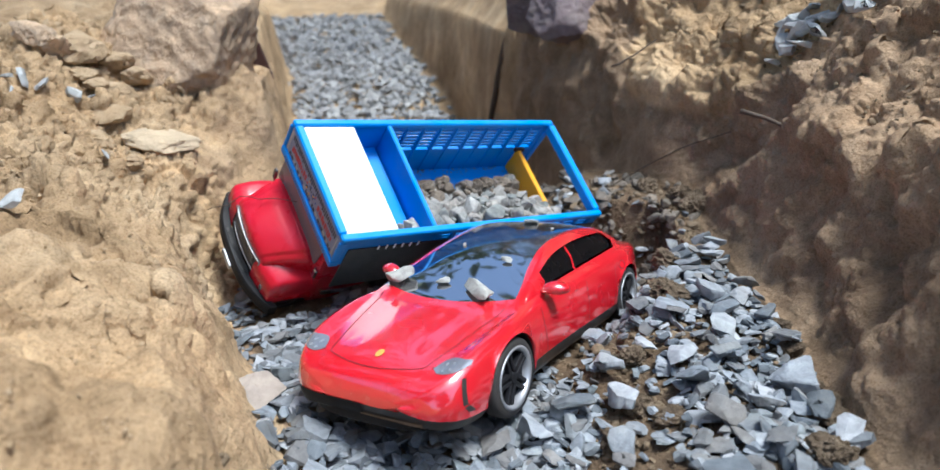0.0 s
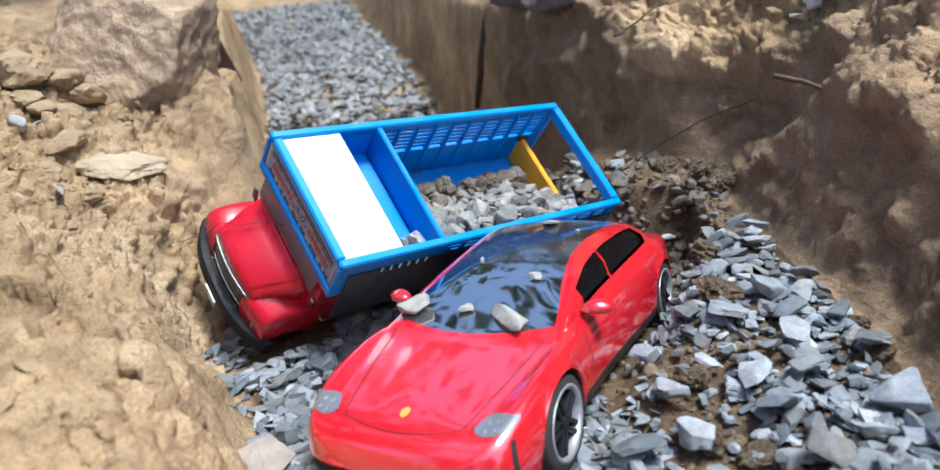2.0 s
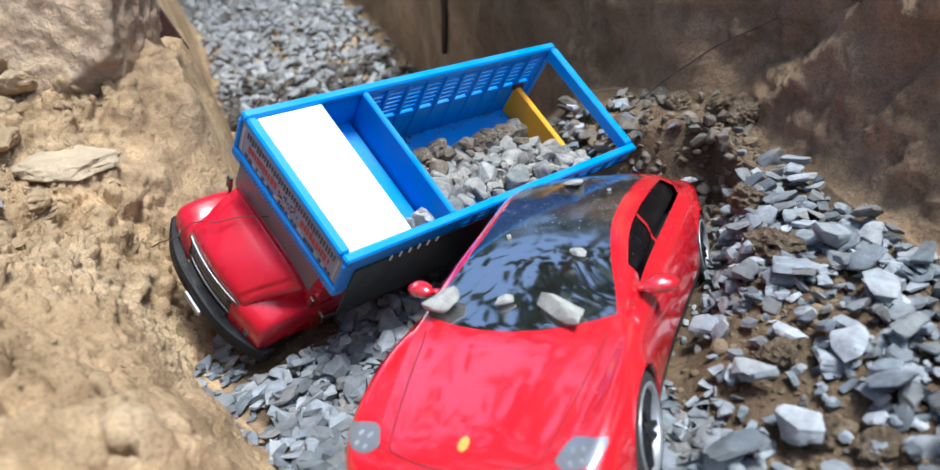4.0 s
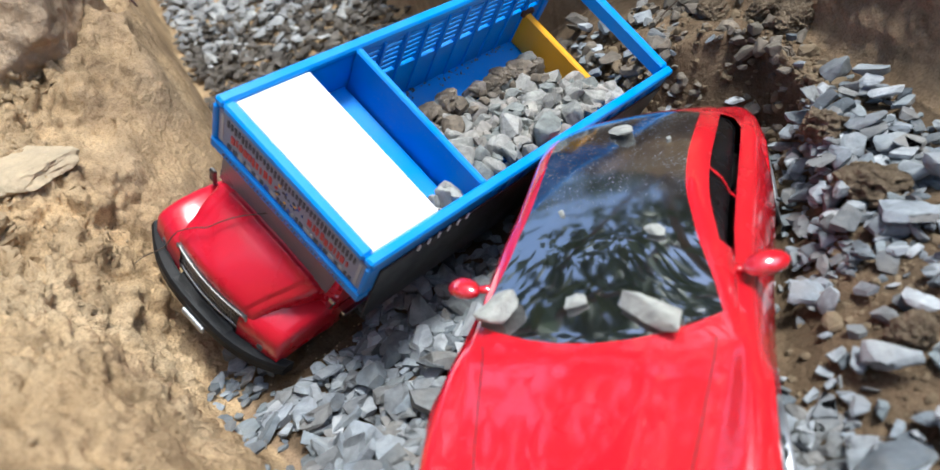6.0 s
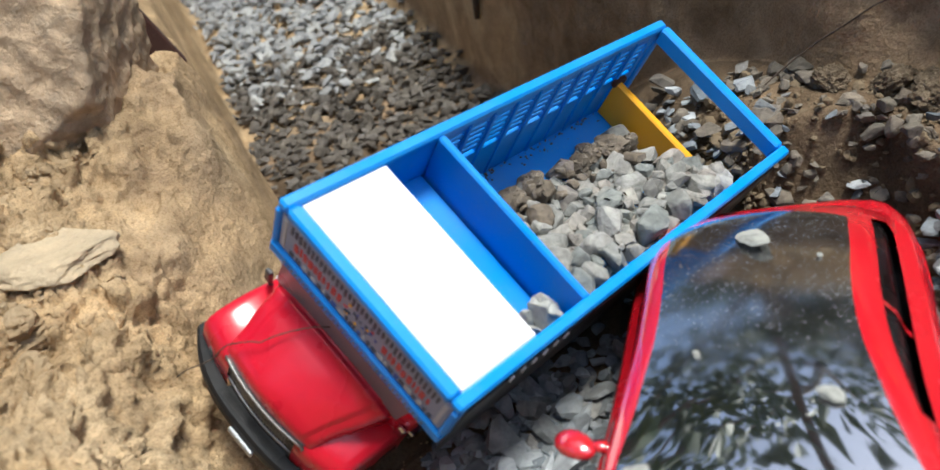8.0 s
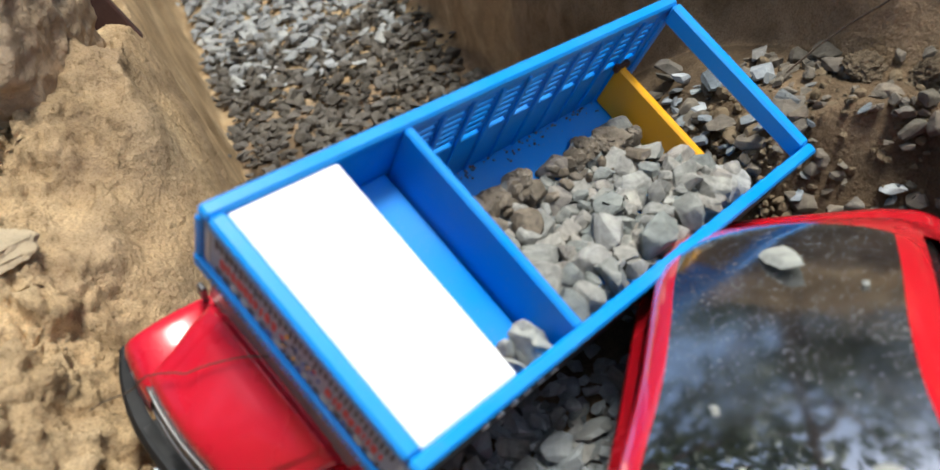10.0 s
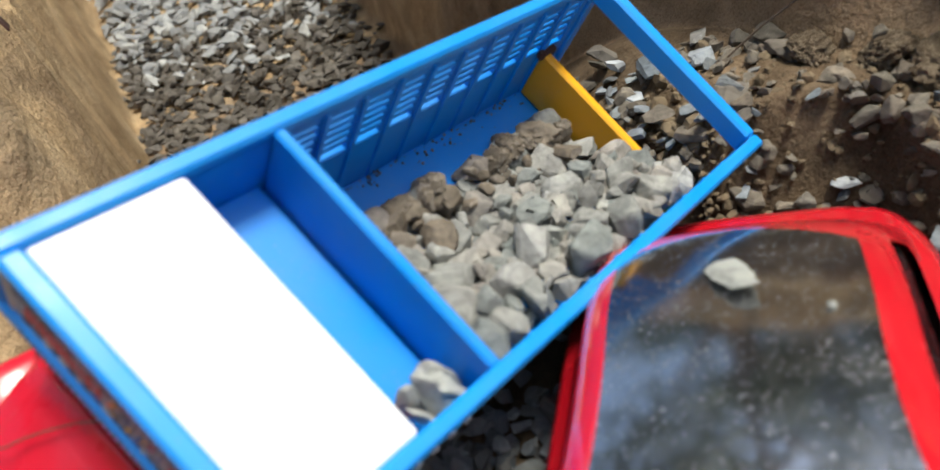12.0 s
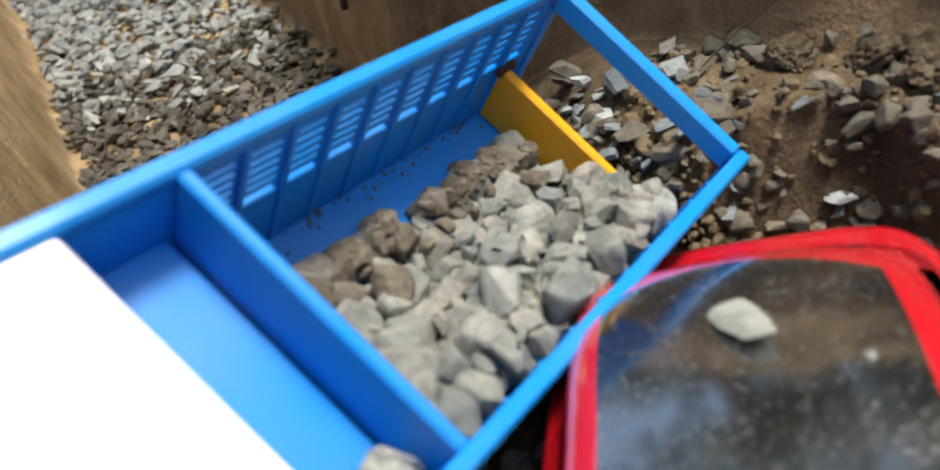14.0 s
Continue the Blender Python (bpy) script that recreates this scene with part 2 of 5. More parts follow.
DECO_GREY = plastic("decor_grey", (0.45, 0.43, 0.42), 0.5, 0.2)
BARK = plastic("bark", (0.10, 0.07, 0.045), 0.9, 0.2)
LEAF = material("leaf", (0.045, 0.085, 0.022), 0.55, 0.0, 0.4)

# ---- helpers for meshes ----


def part(name, bm, mat, parent=None, label="", smooth=False):
    """Links a bmesh as one mesh object, under a thing or a part."""
    me = bpy.data.meshes.new(name)
    bmesh.ops.recalc_face_normals(bm, faces=bm.faces)
    bm.to_mesh(me)
    bm.free()
    me.materials.append(mat)
    if smooth:
        me.shade_smooth()
    ob = new(name, me)
    ob.parent = parent
    if label:
        ob["label"] = label
    return ob


def box(bm, lo, hi, bevel=0.0, seg=1):
    """Adds a box between two corners."""
    made = bmesh.ops.create_cube(bm, size=1.0)["verts"]
    for v in made:
        v.co = Vector([lo[i] + (v.co[i] + 0.5) * (hi[i] - lo[i]) for i in range(3)])
    if bevel:
        edges = list({e for v in made for e in v.link_edges})
        made = bmesh.ops.bevel(bm, geom=edges, offset=bevel, segments=seg, affect="EDGES", profile=0.6)["verts"]
    return made


def tube(bm, points, radii, sides=8):
    """Adds a tapering tube along points."""
    rings = []
    for i, p in enumerate(points):
        p = Vector(p)
        way = Vector(points[min(i + 1, len(points) - 1)]) - Vector(points[max(i - 1, 0)])
        q = way.to_track_quat("Z", "Y")
        rings.append([bm.verts.new(p + q @ Vector((math.cos(2 * math.pi * k / sides), math.sin(2 * math.pi * k / sides), 0)) * radii[i]) for k in range(sides)])
    for a, b in zip(rings, rings[1:]):
        for k in range(sides):
            bm.faces.new((a[k], a[(k + 1) % sides], b[(k + 1) % sides], b[k]))
    bm.faces.new(rings[0])
    bm.faces.new(rings[-1][::-1])


def lathe(bm, profile, axis_y=True, steps=36):
    """Turns a profile of (radius, along) about the y axis."""
    rings = []
    for r, y in profile:
        rings.append([bm.verts.new((r * math.cos(2 * math.pi * k / steps), y, r * math.sin(2 * math.pi * k / steps))) for k in range(steps)])
    for a, b in zip(rings, rings[1:]):
        for k in range(steps):
            bm.faces.new((a[k], a[(k + 1) % steps], b[(k + 1) % steps], b[k]))
    return rings


def mapped(bm, fn):
    for v in bm.verts:
        v.co = fn(v.co)
    return bm


def hash01(ix, iy, seed):
    h = (ix * 374761393 + iy * 668265263 + seed * 974634777) & 0xFFFFFFFF
    h = ((h ^ (h >> 13)) * 1274126177) & 0xFFFFFFFF
    return ((h ^ (h >> 16)) & 0xFFFFFF) / float(0xFFFFFF)


def value_noise(x, y, seed):
    x, y = np.asarray(x, float), np.asarray(y, float)
    ix, iy = np.floor(x).astype(np.int64), np.floor(y).astype(np.int64)
    fx, fy = x - ix, y - iy
    fx, fy = fx * fx * (3 - 2 * fx), fy * fy * (3 - 2 * fy)
    a, b = hash01(ix, iy, seed), hash01(ix + 1, iy, seed)
    c, d = hash01(ix, iy + 1, seed), hash01(ix + 1, iy + 1, seed)
    return (a + (b - a) * fx) * (1 - fy) + (c + (d - c) * fx) * fy


def fbm(x, y, seed, octaves=5, gain=0.5):
    total, amp, norm = 0.0, 1.0, 0.0
    for o in range(octaves):
        total = total + amp * value_noise(x * 2**o + 17.3 * o, y * 2**o - 9.1 * o, seed + o)
        norm += amp
        amp *= gain
    return total / norm


def smooth(a, b, x):
    u = np.clip((x - a) / (b - a), 0, 1)
    return u * u * (3 - 2 * u)


# ---- the two toys' own frames ----
TRUCK_AXES = np.array(((0.70224, -0.29052, 0.37352), (0.48619, 0.42408, -0.38548), (-0.11115, 0.57016, 0.61527)))
TRUCK_AT = np.array((0.00056, 0.02994, 0.03559))
CAR_AXES = np.array(((-0.53048, 0.84074, -0.01547), (-0.95369, -0.46420, 0.24621), (0.15911, 0.05294, 0.88133))) / 32
CAR_AT = np.array((0.00281, -0.05133, -0.01068))
TRUCK_BACK, CAR_BACK = np.linalg.inv(TRUCK_AXES), np.linalg.inv(CAR_AXES)


def on_truck(p):
    """From the truck's own frame (back, to its right, up; rim of the box at 0) to the world."""
    return Vector(TRUCK_AT + TRUCK_AXES @ np.array(p))


def on_cab(p):
    """The same for the cab and the running gear, which sit lower and a little to the truck's right."""
    a, b, n = p
    f = float(smooth(-0.0165, -0.036, n))
    return on_truck((a + 0.0057 * f, b + 0.0066 * f, n - 0.0153 * f))


def on_car(p):
    """From the car's own full-size frame (metres from the nose, to its left, up) to the world."""
    return Vector(CAR_AT + CAR_AXES @ (np.array(p) + (1.75, 0, 0)))


# ---- ground ----
LEFT_FOOT = ((-40, -0.06), (-0.30, -0.030), (-0.15, -0.036), (-0.105, -0.045), (-0.04, -0.076), (0.0, -0.098), (0.05, -0.098), (0.10, -0.094), (0.15, -0.097), (0.22, -0.12), (0.40, -0.17), (0.70, -0.24), (1.2, -0.42), (40, -6))
RIGHT_FOOT = ((-40, 0.09), (-0.30, 0.088), (-0.106, 0.096), (-0.06, 0.104), (0.0, 0.106), (0.04, 0.108), (0.06, 0.105), (0.085, 0.093), (0.105, 0.087), (0.15, 0.068), (0.2, 0.047), (0.28, 0.031), (0.33, 0.022), (0.45, 0.005), (0.8, -0.06), (1.2, -0.16), (40, -3))


HOLLOWS = ((-0.0885, -0.083, 0.010, 0.006, 0.009), (-0.0657, -0.164, 0.007, 0.006, 0.009), (-0.0815, -0.100, 0.007, 0.005, 0.005), (-0.097, -0.116, 0.006, 0.006, 0.006), (-0.121, 0.028, 0.012, 0.0025, 0.006), (-0.128, 0.075, 0.006, 0.004, 0.004))


def curve(points, at):
    return np.interp(at, [p[0] for p in points], [p[1] for p in points])


def ground_height(x, y):
    x, y = np.asarray(x, float), np.asarray(y, float)
    wob = 0.012 * (fbm(y * 26, x * 6, 5, 2, 0.35) - 0.5)
    left, right = curve(LEFT_FOOT, y) + wob, curve(RIGHT_FOOT, y) + 0.008 * (fbm(y * 14, x * 6, 15, 2, 0.3) - 0.5)
    # floor of the trench
    floor = -0.018 + 0.020 * smooth(-0.02, 0.08, x) + 0.010 * smooth(0.02, 0.07, y) * smooth(0.03, 0.08, x)
    floor = floor + 0.010 * smooth(-0.03, -0.07, y) * smooth(0.02, -0.06, x)
    floor = floor - 0.034 * smooth(0.10, 0.26, y) + 0.058 * smooth(0.32, 0.75, y) + 0.06 * smooth(0.7, 1.4, y)
    floor = floor + 0.006 * (fbm(x * 45, y * 45, 21, 4) - 0.5)
    # the car has sunk into the gravel
    s0, w0, u0 = [CAR_BACK[k, 0] * (x - CAR_AT[0]) + CAR_BACK[k, 1] * (y - CAR_AT[1]) - CAR_BACK[k, 2] * CAR_AT[2] for k in range(3)]
    off = np.maximum(np.abs(w0) - 1.02, 0) + np.maximum(s0 - 1.75 - 0.1, 0) + np.maximum(-3.1 - s0, 0)
    bed = (0.04 + 0.75 * off + 3.0 * np.maximum(off - 0.35, 0) - u0) / CAR_BACK[2, 2]
    floor = np.minimum(floor, bed)
    # left bank
    top_left = 0.048 + 0.018 * smooth(0.09, 0.15, y) * (1 - smooth(0.25, 0.4, y)) * smooth(-0.150, -0.122, x) + 0.014 * smooth(0.03, 0.10, y) + 0.030 * smooth(-0.15, -0.20, x) + 0.02 * smooth(0.15, 0.4, y)
    d = left - x
    steeper = smooth(0.08, 0.13, y)
    rise_l = (0.75 + 0.13 * steeper) * smooth(-0.002, 0.022 - 0.009 * steeper, d) + (0.25 - 0.13 * steeper) * smooth(0.015, 0.06, d)
    ledge = fbm(x * 38, y * 38, 33, 3)
    lumps = (fbm(x * 60, y * 60, 31, 4, 0.5) - 0.5) * 0.020 + 0.006 * smooth(0.45, 0.54, ledge)
    # soft swells towards the near end, and a few hollows
    lumps = lumps + 0.013 * (fbm(x * 46, y * 46, 221, 3, 0.45) - 0.5) * smooth(0.0, -0.04, y)
    for px, py, rx, ry, deep in HOLLOWS:
        lumps = lumps - deep * np.exp(-((((x - px) / rx) ** 2 + ((y - py) / ry) ** 2) ** 2))
    bank_l = top_left + lumps * smooth(0.006, 0.03, d)
    # right bank
    top_right = 0.066 + 0.013 * smooth(-0.06, 0.05, y) + 0.040 * smooth(0.0, 0.09, x - right) + 0.045 * smooth(0.09, 0.20, y)
    e = x - right
    lean = smooth(0.085, 0.055, y)
    rise_r = 0.70 * smooth(-0.002, 0.014 + 0.014 * lean, e) + 0.30 * smooth(0.008, 0.07, e)
    lumps_r = (fbm(x * 55, y * 55, 41, 4, 0.5) - 0.5) * 0.022 - np.abs(fbm(x * 70, y * 70, 47, 3) - 0.5) * 0.010
    bank_r = top_right + lumps_r * smooth(0.012, 0.045, e)
    h = floor + (bank_l - floor) * rise_l + (bank_r - floor) * rise_r
    far = smooth(0.5, 3.0, np.hypot(x, y))
    return h * (1 - far) + (0.10 + 0.14 * smooth(0.5, 2.5, y)) * far


def spaced(lo, fine_lo, fine_hi, hi, step, grow=1.25):
    """Coordinates with even fine steps inside and widening steps outside."""
    mid = list(np.arange(fine_lo, fine_hi, step))
    out, s = [], step
    p = fine_hi
    while p < hi:
        out.append(p)
        s *= grow
        p += s
    out.append(hi)
    low, s, p = [], step, fine_lo - step
    while p > lo:
        low.append(p)
        s *= grow
        p -= s
    low.append(lo)
    return np.array(low[::-1] + mid + out)


def inside_toys(x, y, z):
    """Which points lie in the space that the truck or the car takes up."""
    p = np.stack([x, y, z], -1)
    a, b, n = np.moveaxis((p - TRUCK_AT) @ TRUCK_BACK.T, -1, 0)
    truck = (a > -0.075) & (a < 0.077) & (np.abs(b) < 0.037) & (n > -0.048) & (n < 0.05)
    cab = (a > -0.104) & (a < -0.06) & (np.abs(b - 0.0086) < 0.036) & (n > -0.077) & (n < 0.05)
    s, w, u = np.moveaxis((p - CAR_AT) @ CAR_BACK.T, -1, 0)
    s = 1.75 - s
    car = (s > 0.0) & (s < 4.62) & (np.abs(w) < 0.98) & (u > 0.12) & (u < 2)
    return truck | cab | car


SETTLED = {}


def settled(x, y):
    """Height of the finished ground at places near the toys."""
    i = np.clip(np.searchsorted(SETTLED["xs"], x), 1, len(SETTLED["xs"]) - 1)
    j = np.clip(np.searchsorted(SETTLED["ys"], y), 1, len(SETTLED["ys"]) - 1)
    return SETTLED["z"][i, j]


def clods_at(p):
    """Broken clods with gaps between them, about -0.3 to 1."""
    (near, second, _, _), (centre, *_) = noise.voronoi(p)
    gap = second - near
    level = 0.5 + 0.5 * noise.cell(centre * 7.31)
    lean = noise.cell_vector(centre * 3.7) - Vector((0.5, 0.5, 0.5))
    edge = min(1.0, gap / 0.30)
    edge = edge * edge * (3 - 2 * edge)
    return (level + 0.9 * lean.dot(p - centre)) * edge - 0.25 * max(0.0, 1 - gap / 0.12)


def crumble(points, normals, weight, fine, swell):
    """Pushes the soil in and out along its normal: swells, broken clods of two sizes and crumbs."""
    out = points.copy()
    for i in np.nonzero(swell > 0.03)[0].tolist():
        p = Vector(points[i])
        q = p + 0.004 * noise.noise_vector(p * 120)
        patch = min(1.0, max(0.0, 0.6 + 2.2 * noise.noise(p * 22)))
        push = swell[i] * (0.0055 * noise.noise(p * 42) + 0.0032 * noise.noise(p * 95)) + weight[i] * (0.0046 * patch * (clods_at(q * 66) - 0.35) + fine[i] * (0.0034 * (clods_at(q * 150) - 0.35) + 0.0022 * noise.fractal(p * 380, 0.7, 2.1, 3)))
        out[i] += normals[i] * push
    return out


def build_ground():
    # an even grid first, to settle the toys into the soil
    xs = spaced(-40, -0.22, 0.20, 40, 0.0012)
    ys = spaced(-40, -0.21, 0.20, 60, 0.0012, 1.03)
    X, Y = np.meshgrid(xs, ys, indexing="ij")
    first = ground_height(X, Y)
    Z = first
    for _ in range(40):
        bad = inside_toys(X, Y, Z)
        if not bad.any():
            break
        Z = np.where(bad, Z - 0.002, Z)
    dug = first - Z
    for _ in range(36):
        wide = dug.copy()
        for axis in (0, 1):
            for step in (1, -1):
                wide = np.maximum(wide, np.roll(dug, step, axis) - 0.0011)
        dug = wide
    SETTLED.update(xs=xs, ys=ys, z=first - dug)
    # then the sheet itself, with closer lines along the two steep faces
    ys = spaced(-40, -0.21, 0.20, 60, 0.0010, 1.03)
    left, right = np.clip(curve(LEFT_FOOT, ys), -0.155, -0.03), np.clip(curve(RIGHT_FOOT, ys), 0.03, 0.145)
    outer = spaced(-40, -0.22, 0.20, 40, 0.0030)
    low, high = outer[outer < -0.2205], outer[outer > 0.2005]
    ends = (np.full_like(ys, -0.22), left - 0.05, left + 0.004, right - 0.004, right + 0.045, np.full_like(ys, 0.20))
    lines = [np.full_like(ys, v) for v in low]
    for a, b, count in zip(ends, ends[1:], (100, 100, 140, 100, 75)):
        lines += [a + (b - a) * k / count for k in range(count)]
    lines += [ends[-1]] + [np.full_like(ys, v) for v in high]
    X = np.stack(lines)
    Y = np.broadcast_to(ys, X.shape)
    i = np.clip(np.searchsorted(xs, X) - 1, 0, len(xs) - 2)
    j = np.clip(np.searchsorted(SETTLED["ys"], Y) - 1, 0, len(SETTLED["ys"]) - 2)
    u = np.clip((X - xs[i]) / (xs[i + 1] - xs[i]), 0, 1)
    v = np.clip((Y - SETTLED["ys"][j]) / (SETTLED["ys"][j + 1] - SETTLED["ys"][j]), 0, 1)
    sunk = (dug[i, j] * (1 - u) + dug[i + 1, j] * u) * (1 - v) + (dug[i, j + 1] * (1 - u) + dug[i + 1, j + 1] * u) * v
    Z = ground_height(X, Y) - sunk
    flat = np.stack([X, Y, Z], -1)
    along, across = np.gradient(flat, axis=0), np.gradient(flat, axis=1)
    normals = np.cross(along, across)
    normals /= np.linalg.norm(normals, axis=-1, keepdims=True)
    d, e = curve(LEFT_FOOT, Y) - X, X - curve(RIGHT_FOOT, Y)
    banks = smooth(-0.002, 0.012, d) + smooth(-0.002, 0.010, e)
    weight = banks * np.exp(-((np.hypot(X, Y - 0.02) / 0.30) ** 6))
    swell = weight * np.where(X > 0, 1.7, 0.65)
    # smooth scars: beside the block, down the cut wall, and the rubbed near bank
    weight = weight * (1 - 0.72 * smooth(-0.140, -0.122, X) * smooth(0.045, 0.075, Y) * (X < 0))
    weight = weight * (1 - 0.62 * smooth(0.085, 0.11, Y) * (X > 0) * smooth(0.062, 0.050, Z))
    weight = weight * (1 - 0.45 * smooth(-0.02, -0.06, Y) * (X < 0)) * np.where(X > 0, 0.58 - 0.10 * smooth(0.04, 0.01, Y), 1.0)
    fine = 1 - 0.6 * smooth(-0.02, -0.06, Y) * (X < 0)
    co = crumble(flat.reshape(-1, 3), normals.reshape(-1, 3), weight.ravel(), fine.ravel(), swell.ravel())
    inside = inside_toys(*co.T)
    co[inside] = flat.reshape(-1, 3)[inside]
    co = co.astype(np.float32)
    nx, ny = X.shape
    i = np.arange(nx * ny).reshape(nx, ny)
    quads = np.stack([i[:-1, :-1], i[1:, :-1], i[1:, 1:], i[:-1, 1:]], -1).reshape(-1, 4)
    me = bpy.data.meshes.new("ground")
    me.vertices.add(len(co))
    me.vertices.foreach_set("co", co.ravel())
    me.loops.add(quads.size)
    me.loops.foreach_set("vertex_index", quads.ravel().astype(np.int32))
    me.polygons.add(len(quads))
    me.polygons.foreach_set("loop_start", np.arange(0, quads.size, 4, dtype=np.int32))
    me.update(calc_edges=True)
    # moist cut soil plus painted shade: right bank's face, floor behind, trench's dark end
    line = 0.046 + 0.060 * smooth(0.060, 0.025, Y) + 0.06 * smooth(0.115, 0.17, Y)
    darkened = smooth(-0.07, -0.02, e) * (1 - 0.85 * smooth(line - 0.005, line + 0.010, Z)) * (1 - smooth(0.25, 0.33, Y))
    darkened = darkened * (1 - 0.22 * smooth(0.055, 0.02, Y) * smooth(0.0, 0.01, e)) * (1 - 0.15 * smooth(0.0, 0.01, e))
    darkened = np.maximum(darkened, 0.30 * smooth(0.0, 0.02, e) * (1 - smooth(0.2, 0.3, Y)))
    darkened = np.maximum(darkened, (1.6 - 0.14 * smooth(0.0, 0.03, Y) * smooth(0.045, 0.07, X)) * smooth(0.0, 0.008, -d) * smooth(0.0, 0.004, -e) * (1 - smooth(0.3, 0.45, Y)))
    darkened = np.maximum(darkened, 0.55 * smooth(0.110, 0.125, X) * smooth(0.065, 0.03, Y) * (1 - smooth(0.25, 0.4, X)))
    # and, less strongly, the flank beside the block
    darkened = np.maximum(darkened, 0.42 * smooth(-0.138, -0.122, X) * smooth(0.0, 0.004, d) * smooth(0.035, 0.065, Y) * (1 - smooth(0.2, 0.3, Y)))
    attr = me.attributes.new("darkened", "FLOAT", "POINT")
    attr.data.foreach_set("value", darkened.ravel().astype(np.float32))
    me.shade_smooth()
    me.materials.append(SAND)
    ob = new("ground", me)
    tagged(ob, "dug trench of dry tan sand and moist brown soil, shade painted in", "ground", kind="structure")
    return ob


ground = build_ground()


def surface(x, y):
    return float(settled(np.array([x]), np.array([y]))[0])


def clear_of_toys(x, y, z, size):
    """Whether a stone of that size at each place keeps out of the truck and the car."""
    bad = inside_toys(x, y, z)
    for dx in (-0.42, 0.42):
        for dy in (-0.42, 0.42):
            bad |= inside_toys(x + dx * size, y + dy * size, z + 0.3 * size)
    return ~bad


# ---- toy truck ----


def tpart(name, boxes, mat, parent, label="", bevel=0.0005, where=on_truck):
    """A part of the truck made of boxes in the truck's own frame."""
    bm = bmesh.new()
    for lo, hi in boxes:
        box(bm, lo, hi, min(bevel, 0.3 * min(hi[i] - lo[i] for i in range(3))))
    return part(name, mapped(bm, where), mat, parent, label)


def side_wall(name, b_out, b_in, parent):
    """A side of the box: a solid lower panel, posts, thin slats over open slots, a thick rim."""
    lo, hi = min(b_out, b_in), max(b_out, b_in)
    boxes = [((-0.0560, lo, -0.039), (0.0745, hi, -0.0205)), ((-0.0735, lo, -0.0042), (0.0745, hi, -0.0030))]
    posts = np.linspace(-0.0265, 0.0700, 11)
    inward = 1 if b_in > b_out else -1
    for i, a in enumerate(posts):
        boxes.append(((a - 0.0008, lo + 0.0003, -0.021), (a + 0.0008, hi - 0.0003, -0.003)))
    for k in range(6):
        z = -0.0060 - 0.0024 * k
        near = b_in - inward * 0.0009
        boxes.append(((-0.0265, near - 0.0004, z - 0.00074), (0.0700, near + 0.0004, z + 0.00074)))
    boxes.append(((-0.0735, lo, -0.021), (-0.028, hi, -0.003)))
    boxes.append(((0.0690, lo, -0.021), (0.0745, hi, -0.003)))
    wall = tpart(name, boxes, BLUE, parent, bevel=0.0002)
    for a in posts[:-1]:
        rib = [((a - 0.0006, b_in - 0.0001 if inward > 0 else b_in - 0.0009, -0.0375), (a + 0.0006, b_in + 0.0009 if inward > 0 else b_in + 0.0001, -0.0032))]
        tpart("rib", rib, BLUE, wall, bevel=0.0002)
    return wall


